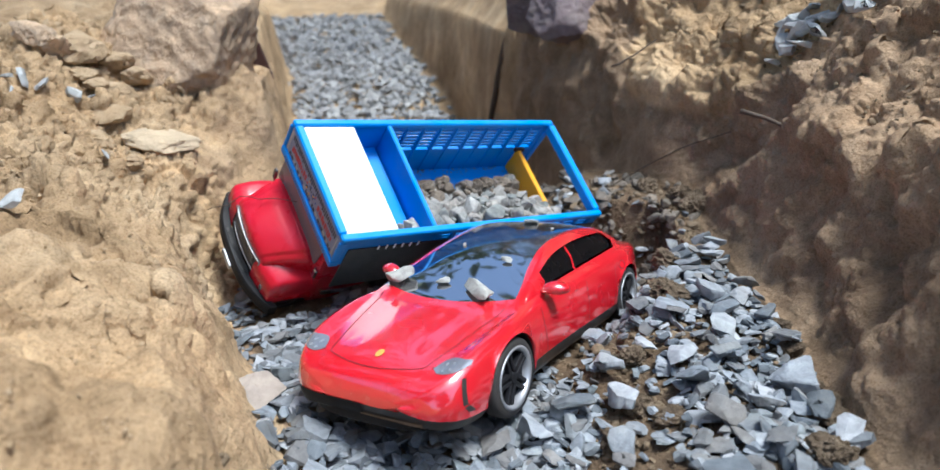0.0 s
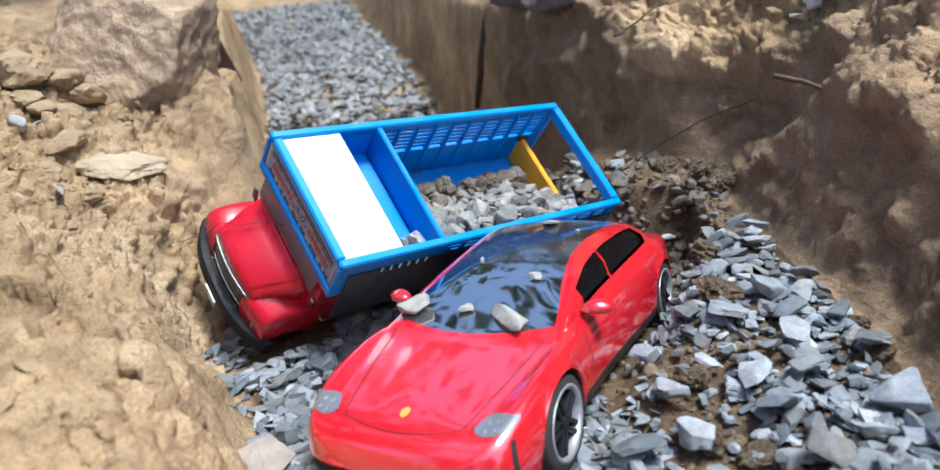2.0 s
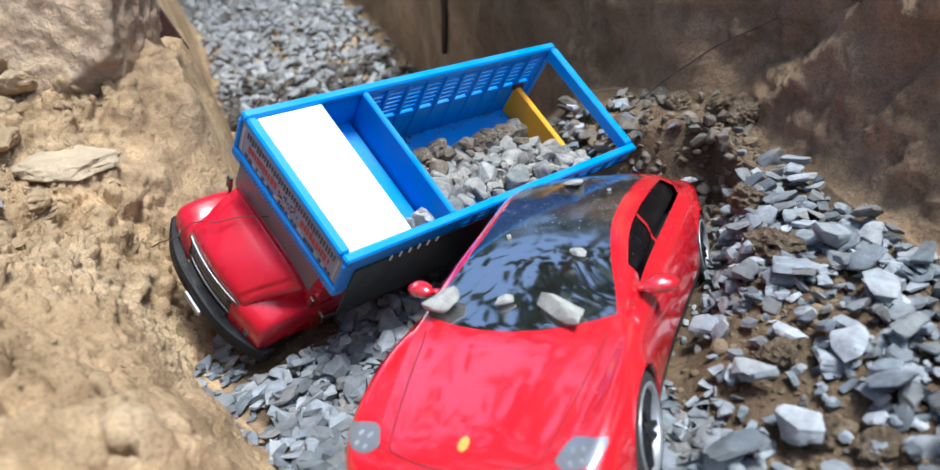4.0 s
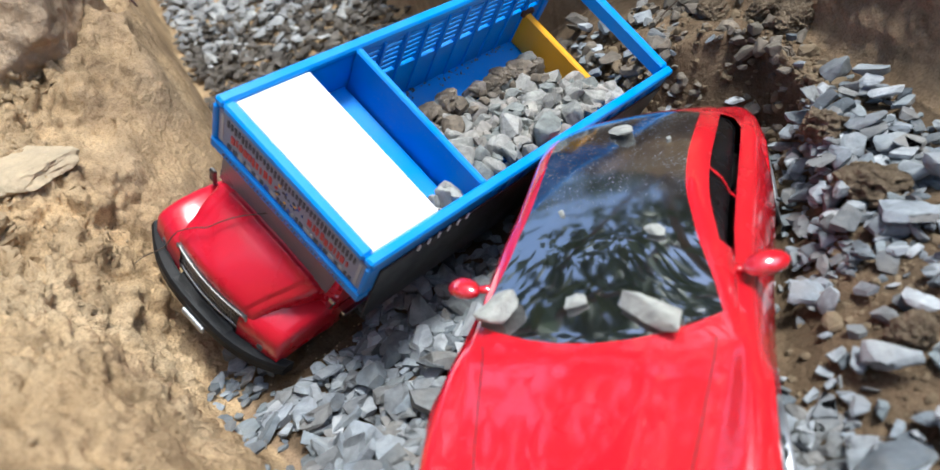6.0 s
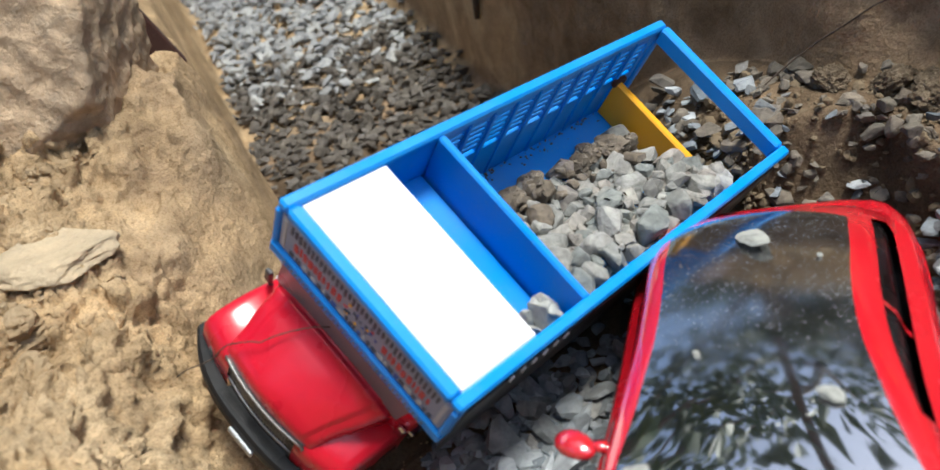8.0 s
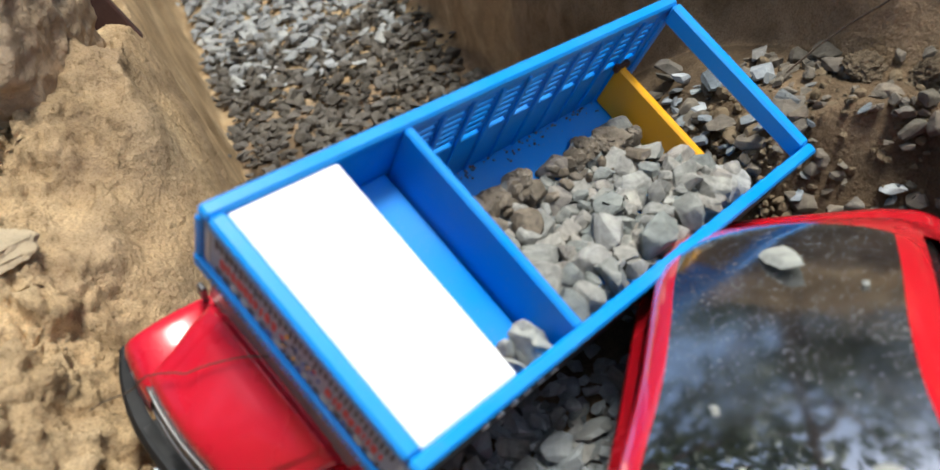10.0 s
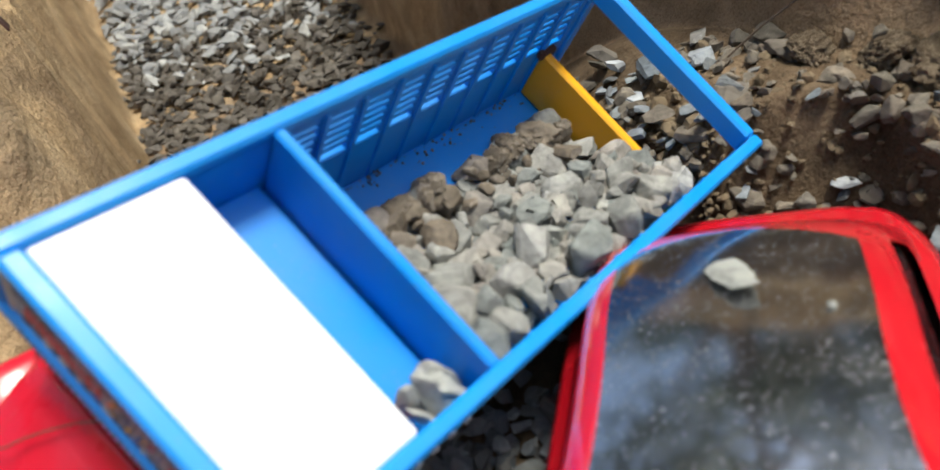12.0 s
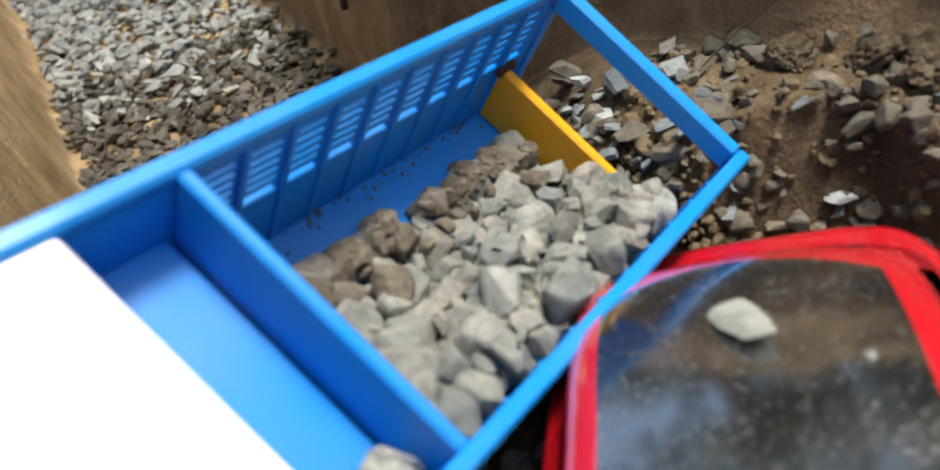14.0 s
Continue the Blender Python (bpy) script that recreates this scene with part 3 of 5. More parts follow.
def build_truck():
    truck = new("toy_truck")
    truck.location = on_truck((0, 0, -0.06))
    bpy.context.view_layer.update()
    keep = truck.matrix_world.inverted()

    def hang(ob):
        if ob.parent is truck:
            ob.matrix_parent_inverse = keep
        return ob

    def P(name, boxes, mat, label="", bevel=0.0005):
        return hang(tpart(name, boxes, mat, truck, label, bevel))

    hang(side_wall("side_wall", 0.0338, 0.0312, truck))
    hang(side_wall("side_wall", -0.0338, -0.0312, truck))
    # rim round the top
    for lo, hi in (((-0.075, 0.0308, -0.0030), (0.075, 0.0345, 0.0)), ((-0.075, -0.0345, -0.0030), (0.075, -0.0308, 0.0)),
                   ((-0.0752, -0.0306, -0.0030), (-0.0715, 0.0306, 0.0002)), ((0.0712, -0.0306, -0.0062), (0.0752, 0.0306, 0.0001))):
        P("rim", [(lo, hi)], SKYLIT_BLUE, "blue moulded rim, painted lighter for the sky's glint", 0.0007)
    P("rear_post", [((0.0715, 0.0300, -0.037), (0.0747, 0.0336, -0.0062))], BLUE)
    P("rear_post", [((0.0715, -0.0336, -0.037), (0.0747, -0.0300, -0.0062))], BLUE)
    P("box_floor", [((-0.0300, -0.0312, -0.0395), (0.0745, 0.0312, -0.0370))], BLUE)
    P("front_shelf", [((-0.0715, -0.0312, -0.0190), (-0.0305, 0.0312, -0.0168))], BLUE)
    P("divider", [((-0.0297, -0.0310, -0.0372), (-0.0272, 0.0310, -0.0006))], BLUE, "blue plastic partition", 0.0006)
    P("lid", [((-0.0714, -0.0307, -0.0032), (-0.0468, 0.0307, -0.0012))], WHITE, "plain white sheet lid")
    P("tailgate", [((0.0600, -0.0305, -0.0370), (0.0630, 0.0306, -0.0208))], YELLOW, "yellow plastic tailgate", 0.0006)
    P("hinge", [((0.0585, 0.0290, -0.0225), (0.0650, 0.0311, -0.0195))], RUST)
    P("side_panel", [((-0.0700, -0.0346, -0.0392), (0.0740, -0.0339, -0.0085))], BLACK, "black printed strip along the side", 0.0002)
    # decorated header over the cab
    header = P("header", [((-0.0742, -0.0338, -0.0172), (-0.0715, 0.0338, -0.0030))], BLUE)
    for lo, hi in (((-0.0758, -0.0345, -0.0212), (-0.0712, 0.0345, -0.0170)), ((-0.0755, 0.0326, -0.0171), (-0.0720, 0.0345, -0.0030)), ((-0.0755, -0.0345, -0.0171), (-0.0720, -0.0326, -0.0030))):
        hang(tpart("frame", [(lo, hi)], BLUE, header))
    hang(tpart("picture_panel", [((-0.0747, -0.0324, -0.0168), (-0.0741, 0.0324, -0.0035))], PRINT_GREY, header, "grey panel printed with small red and black ornament"))
    rng = random.Random(5)

    def printed(b_lo, b_hi, z_lo, z_hi, mat):
        hang(tpart("ornament", [((-0.0750, b_lo, z_lo), (-0.0746, b_hi, z_hi))], mat, header, bevel=0.0001))

    b = -0.0285
    while b < 0.0280:
        # a toothed black band, and dark studs along the lower rail
        printed(b, b + 0.0009, -0.0066 - rng.uniform(0, 0.0012), -0.0046, PRINT_BLACK)
        hang(tpart("stud", [((-0.0761, b, -0.0196), (-0.0757, b + 0.0008, -0.0189))], PRINT_BLACK, header, bevel=0.0001))
        b += 0.0016
    for lo, hi in ((-0.0265, -0.0080), (0.0080, 0.0265)):
        # illegible red lettering
        b = lo
        while b < hi:
            w = rng.uniform(0.0007, 0.0018)
            printed(b, b + w, -0.0126 + rng.uniform(0, 0.0006), -0.0090 - rng.uniform(0, 0.0008), DECO_RED)
            b += w + rng.uniform(0.0004, 0.0009)
    for _ in range(22):
        b, z = rng.uniform(-0.0070, 0.0060), rng.uniform(-0.0140, -0.0082)
        printed(b, b + rng.uniform(0.0005, 0.0013), z, z + rng.uniform(0.0004, 0.0010), rng.choice((YELLOW, DECO_DARK, PRINT_BLACK, DECO_RED)))
    b = -0.0290
    while b < 0.0280:
        w = rng.uniform(0.0006, 0.0022)
        printed(b, b + w, -0.0160, -0.0147 + rng.uniform(0, 0.0005), rng.choice((DECO_DARK, PRINT_BLACK, DECO_GREY)))
        b += w + rng.uniform(0.0003, 0.0010)
    for b in (-0.0312, 0.0300):
        printed(b, b + 0.0012, -0.0160, -0.0045, DECO_GREY)
    # cab
    bm = bmesh.new()
    b0 = 0.002
    box(bm, (-0.0740, b0 - 0.0300, -0.0600), (-0.0440, b0 + 0.0300, -0.0145), 0.002, 2)
    hang(part("cab_body", mapped(bm, on_cab), CAB_RED, truck))
    bm = bmesh.new()
    v = [bm.verts.new(p) for p in ((-0.0742, b0 + 0.0275, -0.0148), (-0.0742, b0 - 0.0275, -0.0148), (-0.0765, b0 - 0.0270, -0.0290), (-0.0765, b0 + 0.0270, -0.0290), (-0.0700, b0 + 0.0275, -0.0148), (-0.0700, b0 - 0.0275, -0.0148), (-0.0700, b0 - 0.0275, -0.0335), (-0.0700, b0 + 0.0275, -0.0335))]
    for f in ((0, 1, 2, 3), (4, 5, 1, 0), (5, 6, 2, 1), (7, 4, 0, 3), (3, 2, 6, 7), (4, 7, 6, 5)):
        bm.faces.new([v[k] for k in f])
    hang(part("windscreen", mapped(bm, on_cab), SCREEN_GREY, truck, "dull grey windscreen"))
    # bonnet: lofted across its width, a broad flat top with rounded edges, narrowing to the grille

    def bow(b):
        """The nose is bowed: how far back it lies away from its middle."""
        return 0.0016 * (abs(b - b0) / 0.017) ** 2.0

    bm = bmesh.new()
    across = ((0.0, 0.0), (0.2, 0.0), (0.4, -0.0001), (0.6, -0.0003), (0.74, -0.0005), (0.785, -0.0006), (0.805, -0.0010), (0.86, -0.0011), (0.93, -0.0013), (0.97, -0.0017), (0.99, -0.0024), (1.0, -0.0034), (1.01, -0.0060), (1.03, -0.0090), (1.05, -0.0160))
    across = [(-u, v) for u, v in across[:0:-1]] + list(across)
    stations = ((-0.0722, -0.0262, 0.0268), (-0.0748, -0.0263, 0.0262), (-0.0754, -0.0268, 0.0261), (-0.0760, -0.0274, 0.0260), (-0.0770, -0.0276, 0.0257), (-0.0776, -0.0272, 0.0255), (-0.0784, -0.0273, 0.0253), (-0.0790, -0.0278, 0.0251), (-0.0830, -0.0284, 0.0240), (-0.0870, -0.0292, 0.0228), (-0.0910, -0.0303, 0.0214), (-0.0940, -0.0311, 0.0206), (-0.0964, -0.0320, 0.0199), (-0.0977, -0.0330, 0.0195), (-0.0982, -0.0345, 0.0193), (-0.0983, -0.0372, 0.0192))
    grid = []
    for a, z, half in stations:
        back = float(smooth(-0.080, -0.096, a))
        grid.append([bm.verts.new((a + back * min(bow(b0 + half * u), 0.0025), b0 + half * u, z + v - 0.0009 * back * abs(u))) for u, v in across])
    for r1, r2 in zip(grid, grid[1:]):
        for k in range(len(across) - 1):
            bm.faces.new((r1[k], r1[k + 1], r2[k + 1], r2[k]))
    hang(part("bonnet", mapped(bm, on_cab), CAB_RED, truck, "glossy dark red bonnet", True))
    hang(tpart("bonnet_body", [((-0.0930, b0 - 0.0165, -0.060), (-0.0740, b0 + 0.0165, -0.0365))], CAB_RED, truck, bevel=0.002, where=on_cab))
    # wings
    for side in (-1, 1):
        bm = bmesh.new()
        line = []
        for a, z in ((-0.0725, -0.0372), (-0.0770, -0.0362), (-0.0820, -0.0357), (-0.0870, -0.0359), (-0.0910, -0.0364), (-0.0945, -0.0372), (-0.0968, -0.0384), (-0.0980, -0.0405), (-0.0984, -0.0445), (-0.0982, -0.0540)):
            ring = []
            for w, dz in ((0.0150, 0.0012), (0.0205, 0.0012), (0.0240, 0.0010), (0.0278, 0.0006), (0.0302, 0.0002), (0.0313, -0.0008), (0.0318, -0.0034), (0.0320, -0.0085), (0.0320, -0.0150)):
                ring.append(bm.verts.new((a + (0.0030 * ((w - 0.015) / 0.017) ** 1.5 * float(smooth(-0.082, -0.096, a))), b0 + side * w, z + dz)))
            line.append(ring)
        for r1, r2 in zip(line, line[1:]):
            for k in range(8):
                bm.faces.new((r1[k], r1[k + 1], r2[k + 1], r2[k]))
        hang(part("wing", mapped(bm, on_cab), CAB_RED, truck, "", True))
        hang(tpart("headlamp", [((-0.0972, b0 + side * 0.0240 - 0.0022, -0.0492), (-0.0954, b0 + side * 0.0240 + 0.0022, -0.0448))], LAMP, truck, where=on_cab))
    bm = bmesh.new()
    rows = []
    for k in range(17):
        b = b0 - 0.0172 + 0.00215 * k
        rows.append([bm.verts.new((-0.0984 + bow(b) + da, b, z)) for da, z in ((0, -0.0366), (0, -0.0470), (0.003, -0.0470), (0.003, -0.0366))])
    for r1, r2 in zip(rows, rows[1:]):
        for k in range(4):
            bm.faces.new((r1[k], r1[(k + 1) % 4], r2[(k + 1) % 4], r2[k]))
    grille = hang(part("grille", mapped(bm, on_cab), GREY_PLASTIC, truck, "radiator grille with fine chrome bars"))
    for z0, z1 in ((-0.0372, -0.0372), (-0.0470, -0.0470)):
        bm = bmesh.new()
        tube(bm, [(-0.0990 + bow(b), b, z0) for b in np.linspace(b0 - 0.0175, b0 + 0.0175, 17)], [0.00042] * 17, 6)
        hang(part("grille_frame", mapped(bm, on_cab), GRILLE_METAL, grille, "dull chrome edge", True))
    for side in (-1, 1):
        bm = bmesh.new()
        b = b0 + side * 0.0175
        tube(bm, [(-0.0990 + bow(b), b, -0.0372), (-0.0990 + bow(b), b, -0.0470)], [0.00042] * 2, 6)
        hang(part("grille_frame", mapped(bm, on_cab), GRILLE_METAL, grille, "dull chrome edge", True))
    for k in range(27):
        b = b0 - 0.01625 + 0.00125 * k
        hang(tpart("grille_bar", [((-0.0988 + bow(b), b - 0.0003, -0.0469), (-0.0982 + bow(b), b + 0.0003, -0.0374))], GRILLE_METAL, grille, bevel=0.0001, where=on_cab))
    for z in (-0.0402, -0.0436):
        bm = bmesh.new()
        tube(bm, [(-0.0988 + bow(b), b, z) for b in np.linspace(b0 - 0.0172, b0 + 0.0172, 15)], [0.0002] * 15, 5)
        hang(part("grille_bar", mapped(bm, on_cab), GRILLE_METAL, grille))
    # bumper, curved
    bm = bmesh.new()
    rings = []
    for k in range(21):
        u = -1 + 2 * k / 20
        b = b0 + 0.0355 * u
        a = -0.1027 + 0.0085 * abs(u) ** 2.8
        rings.append([bm.verts.new((a + da, b, z)) for da, z in ((0.0, -0.0500), (-0.0008, -0.0515), (-0.0008, -0.0560), (0.0, -0.0575), (0.0032, -0.0575), (0.0032, -0.0500))])
    for r1, r2 in zip(rings, rings[1:]):
        for k in range(6):
            bm.faces.new((r1[k], r1[(k + 1) % 6], r2[(k + 1) % 6], r2[k]))
    bm.faces.new(rings[0])
    bm.faces.new(rings[-1][::-1])
    bumper = hang(part("bumper", mapped(bm, on_cab), BUMPER, truck, "dusty black plastic bumper"))
    hang(tpart("plate", [((-0.1047, b0 - 0.0065, -0.0575), (-0.1035, b0 + 0.0045, -0.0545))], RIM_SILVER, bumper, "pale number plate, blank", where=on_cab))
    hang(tpart("bumper_mount", [((-0.1020, b0 - 0.0140, -0.0570), (-0.0900, b0 + 0.0140, -0.0500))], BLACK, truck, where=on_cab))
    # mirrors
    for side in (-1, 1):
        bm = bmesh.new()
        tube(bm, [(-0.0745, b0 + side * 0.0270, -0.040), (-0.0760, b0 + side * 0.0300, -0.036), (-0.0762, b0 + side * 0.0305, -0.032)], [0.0007] * 3, 6)
        box(bm, (-0.0772, b0 + side * 0.0305 - 0.0014, -0.0340), (-0.0756, b0 + side * 0.0305 + 0.0014, -0.0290), 0.0005)
        hang(part("wing_mirror", mapped(bm, on_cab), CHROME if side < 0 else GREY_PLASTIC, truck, "small moulded mirror"))
    # chassis and wheels
    hang(tpart("chassis_rail", [((-0.098, -0.0150, -0.0530), (0.073, -0.0090, -0.0395))], BLACK, truck, where=on_cab))
    hang(tpart("chassis_rail", [((-0.098, 0.0090, -0.0530), (0.073, 0.0150, -0.0395))], BLACK, truck, where=on_cab))
    hang(tpart("under_panel", [((-0.0440, -0.0300, -0.0440), (0.0700, 0.0300, -0.0396))], BLACK, truck, where=on_cab))
    hang(tpart("fuel_tank", [((-0.0400, -0.0320, -0.0540), (-0.0180, -0.0190, -0.0445))], GREY_PLASTIC, truck, bevel=0.002, where=on_cab))
    hang(tpart("step", [((-0.0700, -0.0315, -0.0490), (-0.0540, -0.0255, -0.0450))], CHROME, truck, where=on_cab))
    for a, side in ((-0.0840, -1), (-0.0840, 1), (0.0250, -1), (0.0250, 1), (0.0500, -1), (0.0500, 1)):
        bm = bmesh.new()
        lathe(bm, ((0.004, 0.0045), (0.0085, 0.0045), (0.0105, 0.0040), (0.0112, 0.0025), (0.0112, -0.0025), (0.0105, -0.0040), (0.0085, -0.0045), (0.004, -0.0045)), steps=28)
        centre = Vector((a, side * (0.0215 if a < 0 else 0.0245), -0.0570))
        wheel = hang(part("wheel", mapped(bm, lambda p: on_cab(centre + p)), RUBBER, truck, "black rubber wheel", True))
        bm = bmesh.new()
        lathe(bm, ((0.0002, 0.0030 * side), (0.0040, 0.0034 * side), (0.0070, 0.0048 * side), (0.0074, 0.0046 * side)), steps=20)
        hang(part("hub", mapped(bm, lambda p: on_cab(centre + p)), GREY_PLASTIC, wheel, "", True))
    # row of small pale studs along the near lower edge of the rim
    for k in range(6):
        a = -0.0560 + 0.0040 * k
        hang(tpart("stud", [((a - 0.0004, -0.0352, -0.0098), (a + 0.0004, -0.0345, -0.0068))], WHITE, truck, bevel=0.0003))
    tagged(truck, "toy truck with dark red cab and blue box, leaning over", "toy truck")
    return truck


truck = build_truck()

# ---- toy car ----
SEAM = plastic("dark_red_seam", (0.10, 0.004, 0.008), 0.5, 0.1)
from mathutils.bvhtree import BVHTree


def key(points, s):
    """Smooth interpolation of key values along the car."""
    xs, ys = [p[0] for p in points], [p[1] for p in points]
    m = [0.0] * len(xs)
    for i in range(len(xs)):
        a, b = max(i - 1, 0), min(i + 1, len(xs) - 1)
        m[i] = (ys[b] - ys[a]) / (xs[b] - xs[a])
    s = min(max(s, xs[0]), xs[-1])
    i = max(k for k in range(len(xs) - 1) if xs[k] <= s or k == 0)
    h = xs[i + 1] - xs[i]
    t = (s - xs[i]) / h
    return (2 * t**3 - 3 * t**2 + 1) * ys[i] + (t**3 - 2 * t**2 + t) * h * m[i] + (-2 * t**3 + 3 * t**2) * ys[i + 1] + (t**3 - t**2) * h * m[i + 1]


WIDTH = ((0, 0.40), (0.025, 0.58), (0.07, 0.73), (0.18, 0.865), (0.45, 0.955), (0.93, 0.99), (1.5, 0.965), (2.2, 0.975), (3.2, 1.03), (3.83, 1.055), (4.2, 1.02), (4.46, 0.90), (4.62, 0.70))
CREST = ((0, 0.41), (0.03, 0.48), (0.08, 0.56), (0.25, 0.68), (0.5, 0.79), (0.93, 0.885), (1.3, 0.915), (1.7, 0.935), (2.5, 0.945), (3.3, 0.985), (3.83, 1.01), (4.2, 0.985), (4.46, 0.935), (4.62, 0.78))
TOP = ((0, 0.43), (0.02, 0.50), (0.05, 0.56), (0.15, 0.635), (0.35, 0.71), (0.7, 0.80), (1.0, 0.87), (1.13, 0.90), (1.25, 0.95), (1.6, 1.10), (1.95, 1.235), (2.3, 1.33), (2.7, 1.385), (3.1, 1.395), (3.5, 1.355), (3.78, 1.295), (3.92, 1.235), (4.03, 1.13), (4.14, 1.05), (4.28, 1.005), (4.5, 0.95), (4.62, 0.80))
RAIL = ((0, 0.24), (0.03, 0.36), (0.15, 0.55), (0.5, 0.66), (0.93, 0.76), (1.2, 0.80), (1.35, 0.79), (1.6, 0.765), (1.95, 0.70), (2.3, 0.645), (2.7, 0.645), (3.1, 0.675), (3.6, 0.69), (3.9, 0.67), (4.2, 0.56), (4.36, 0.60), (4.5, 0.62), (4.62, 0.45))
SILL = ((0, 0.34), (0.025, 0.26), (0.07, 0.205), (0.12, 0.185), (0.3, 0.165), (1.4, 0.17), (3.4, 0.17), (4.3, 0.20), (4.62, 0.30))
WHEELS, ARCH, TYRE = (0.93, 3.83), 0.415, 0.37


def car_section(s):
    """Half of the car's outline across it at s behind the nose, from under the middle to the top."""
    w, c, t, r, b = (key(k, s) for k in (WIDTH, CREST, TOP, RAIL, SILL))
    lift = smooth(1.22, 1.9, s) * (1 - smooth(3.9, 4.4, s))
    drop = 0.012 + 0.036 * float(lift)
    mid = b + 0.45 * (c - b)
    foot, hip = min(0.10, 0.25 * (c - b)), min(0.20, 0.37 * (c - b))
    pts = [(0, b), (0.55 * w, b), (0.90 * w, b + 0.01), (0.965 * w, b + foot), (0.985 * w, b + hip), (w, mid), (0.992 * w, mid + 0.3 * (c - mid)), (0.965 * w, c - 0.07), (0.925 * w, c - 0.02)]
    belt = (0.875 * w, c)
    pts.append(belt)
    rail = (r, t - drop)
    wb, wt = (belt[0] + 0.16 * (rail[0] - belt[0]), belt[1] + 0.10 * (rail[1] - belt[1])), (belt[0] + 0.78 * (rail[0] - belt[0]) + 0.02 * float(lift), belt[1] + 0.84 * (rail[1] - belt[1]))
    wm = (0.5 * (wb[0] + wt[0]) + 0.03 * float(lift), 0.5 * (wb[1] + wt[1]))
    inner = (r - 0.055 * float(lift) - 0.02, t - drop * 0.70)
    bonnet = 1 - float(smooth(1.1, 1.3, s))
    dip = 0.040 * bonnet * float(smooth(0.1, 0.5, s))
    pts += [wb, wm, wt, rail, inner, (inner[0] * 0.8, t - drop * 0.42 - dip * 0.6), (inner[0] * 0.55, t - drop * 0.2 - dip * 0.2), (inner[0] * 0.28, t - drop * 0.05), (0, t)]
    out = []
    for k, (y, z) in enumerate(pts):
        for sw in WHEELS:
            d = abs(s - sw)
            if d < ARCH and k <= 8:
                z = max(z, 0.37 + math.sqrt(ARCH**2 - d * d))
        out.append((y, z))
    return out


def build_car():
    car = new("toy_car")
    car.location = on_car((-2.4, 0, 0))
    bpy.context.view_layer.update()
    keep = car.matrix_world.inverted()

    def add(name, bm, mat, parent=None, label="", soft=False):
        ob = part(name, mapped(bm, on_car), mat, parent or car, label, soft)
        if ob.parent is car:
            ob.matrix_parent_inverse = keep
        return ob

    stations = sorted(set([0, 0.006, 0.014, 0.025, 0.04, 0.06, 0.09] + [round(v, 3) for v in np.arange(0.13, 4.57, 0.03)] + [sw + d for sw in WHEELS for d in (-0.4149, 0.4149, -0.40, 0.40)] + [4.575, 4.605, 4.62]))
    stations = sorted(set(stations) | {1.20, 3.80})

    def bent(s, k):
        """Rows across the glass bow backwards at the windscreen's foot and forwards at its end."""
        if k < 12:
            return s
        y = car_section(s)[k][0]
        u, v = float(smooth(0.75, 1.20, s) * (1 - smooth(1.20, 2.1, s))), float(smooth(3.2, 3.8, s) * (1 - smooth(3.8, 4.3, s)))
        share = {12: 0.3, 13: 0.7}.get(k, 1.0)
        return s + share * (0.15 * (y / 0.78) ** 2 * u - 0.20 * (y / 0.55) ** 2 * v)

    count = len(car_section(1.0))
    along = [[bent(s, k) for k in range(count)] for s in stations]
    sections = [[car_section(along[i][k])[k] for k in range(count)] for i in range(len(stations))]
    sorts = {"body": bmesh.new(), "roof_glass": bmesh.new(), "side_window": bmesh.new(), "sill": bmesh.new(), "rear_glass": bmesh.new()}
    seen = {k: {} for k in sorts}

    def vert(kind, i, k, side):
        store = seen[kind]
        at = (i, k, side if 0 < k < count - 1 else 1)
        if at not in store:
            y, z = sections[i][k]
            store[at] = sorts[kind].verts.new((-along[i][k], y * at[2], z))
        return store[at]

    def kind_of(s, k, y):
        if 14 <= k and 1.20 < s < 3.80:
            return "roof_glass"
        if 10 <= k <= 11 and 1.86 < s < 3.72:
            return "side_window"
        if 14 <= k and 3.98 < s < 4.14:
            return "rear_glass"
        if k <= 2 or (k == 3 and 1.36 < s < 3.40):
            return "sill"
        return "body"

    for i in range(len(stations) - 1):
        s = 0.5 * (stations[i] + stations[i + 1])
        for k in range(count - 1):
            for side in (-1, 1):
                kind = kind_of(s, k, 0.25 * (sections[i][k][0] + sections[i + 1][k][0] + sections[i][k + 1][0] + sections[i + 1][k + 1][0]))
                quad = [vert(kind, i, k, side), vert(kind, i + 1, k, side), vert(kind, i + 1, k + 1, side), vert(kind, i, k + 1, side)]
                quad = list(dict.fromkeys(quad))
                if len(quad) > 2:
                    try:
                        sorts[kind].faces.new(quad if side > 0 else quad[::-1])
                    except ValueError:
                        pass
    # nose and tail closed
    for i in (0, len(stations) - 1):
        ring = [vert("body", i, k, 1) for k in range(count)] + [vert("body", i, k, -1) for k in range(count - 2, 0, -1)]
        sorts["body"].faces.new(ring)
    whole = []
    tris = []
    for bm in sorts.values():
        bm.verts.index_update()
        base = len(whole)
        whole += [v.co.copy() for v in bm.verts]
        tris += [[base + v.index for v in f.verts] for f in bm.faces]
    tree = BVHTree.FromPolygons(whole, tris)
    for v in sorts["side_window"].verts:
        v.co.y -= math.copysign(0.045, v.co.y)
    body = add("body", sorts["body"], RED_PAINT, None, "glossy bright red diecast body", True)
    glass = add("roof_glass", sorts["roof_glass"], PANE, None, "dusty black windscreen and roof", True)
    co = np.empty(len(glass.data.vertices) * 3, np.float32)
    glass.data.vertices.foreach_get("co", co)
    back = 1.75 - ((co.reshape(-1, 3) - CAR_AT) @ CAR_BACK.T)[:, 0]
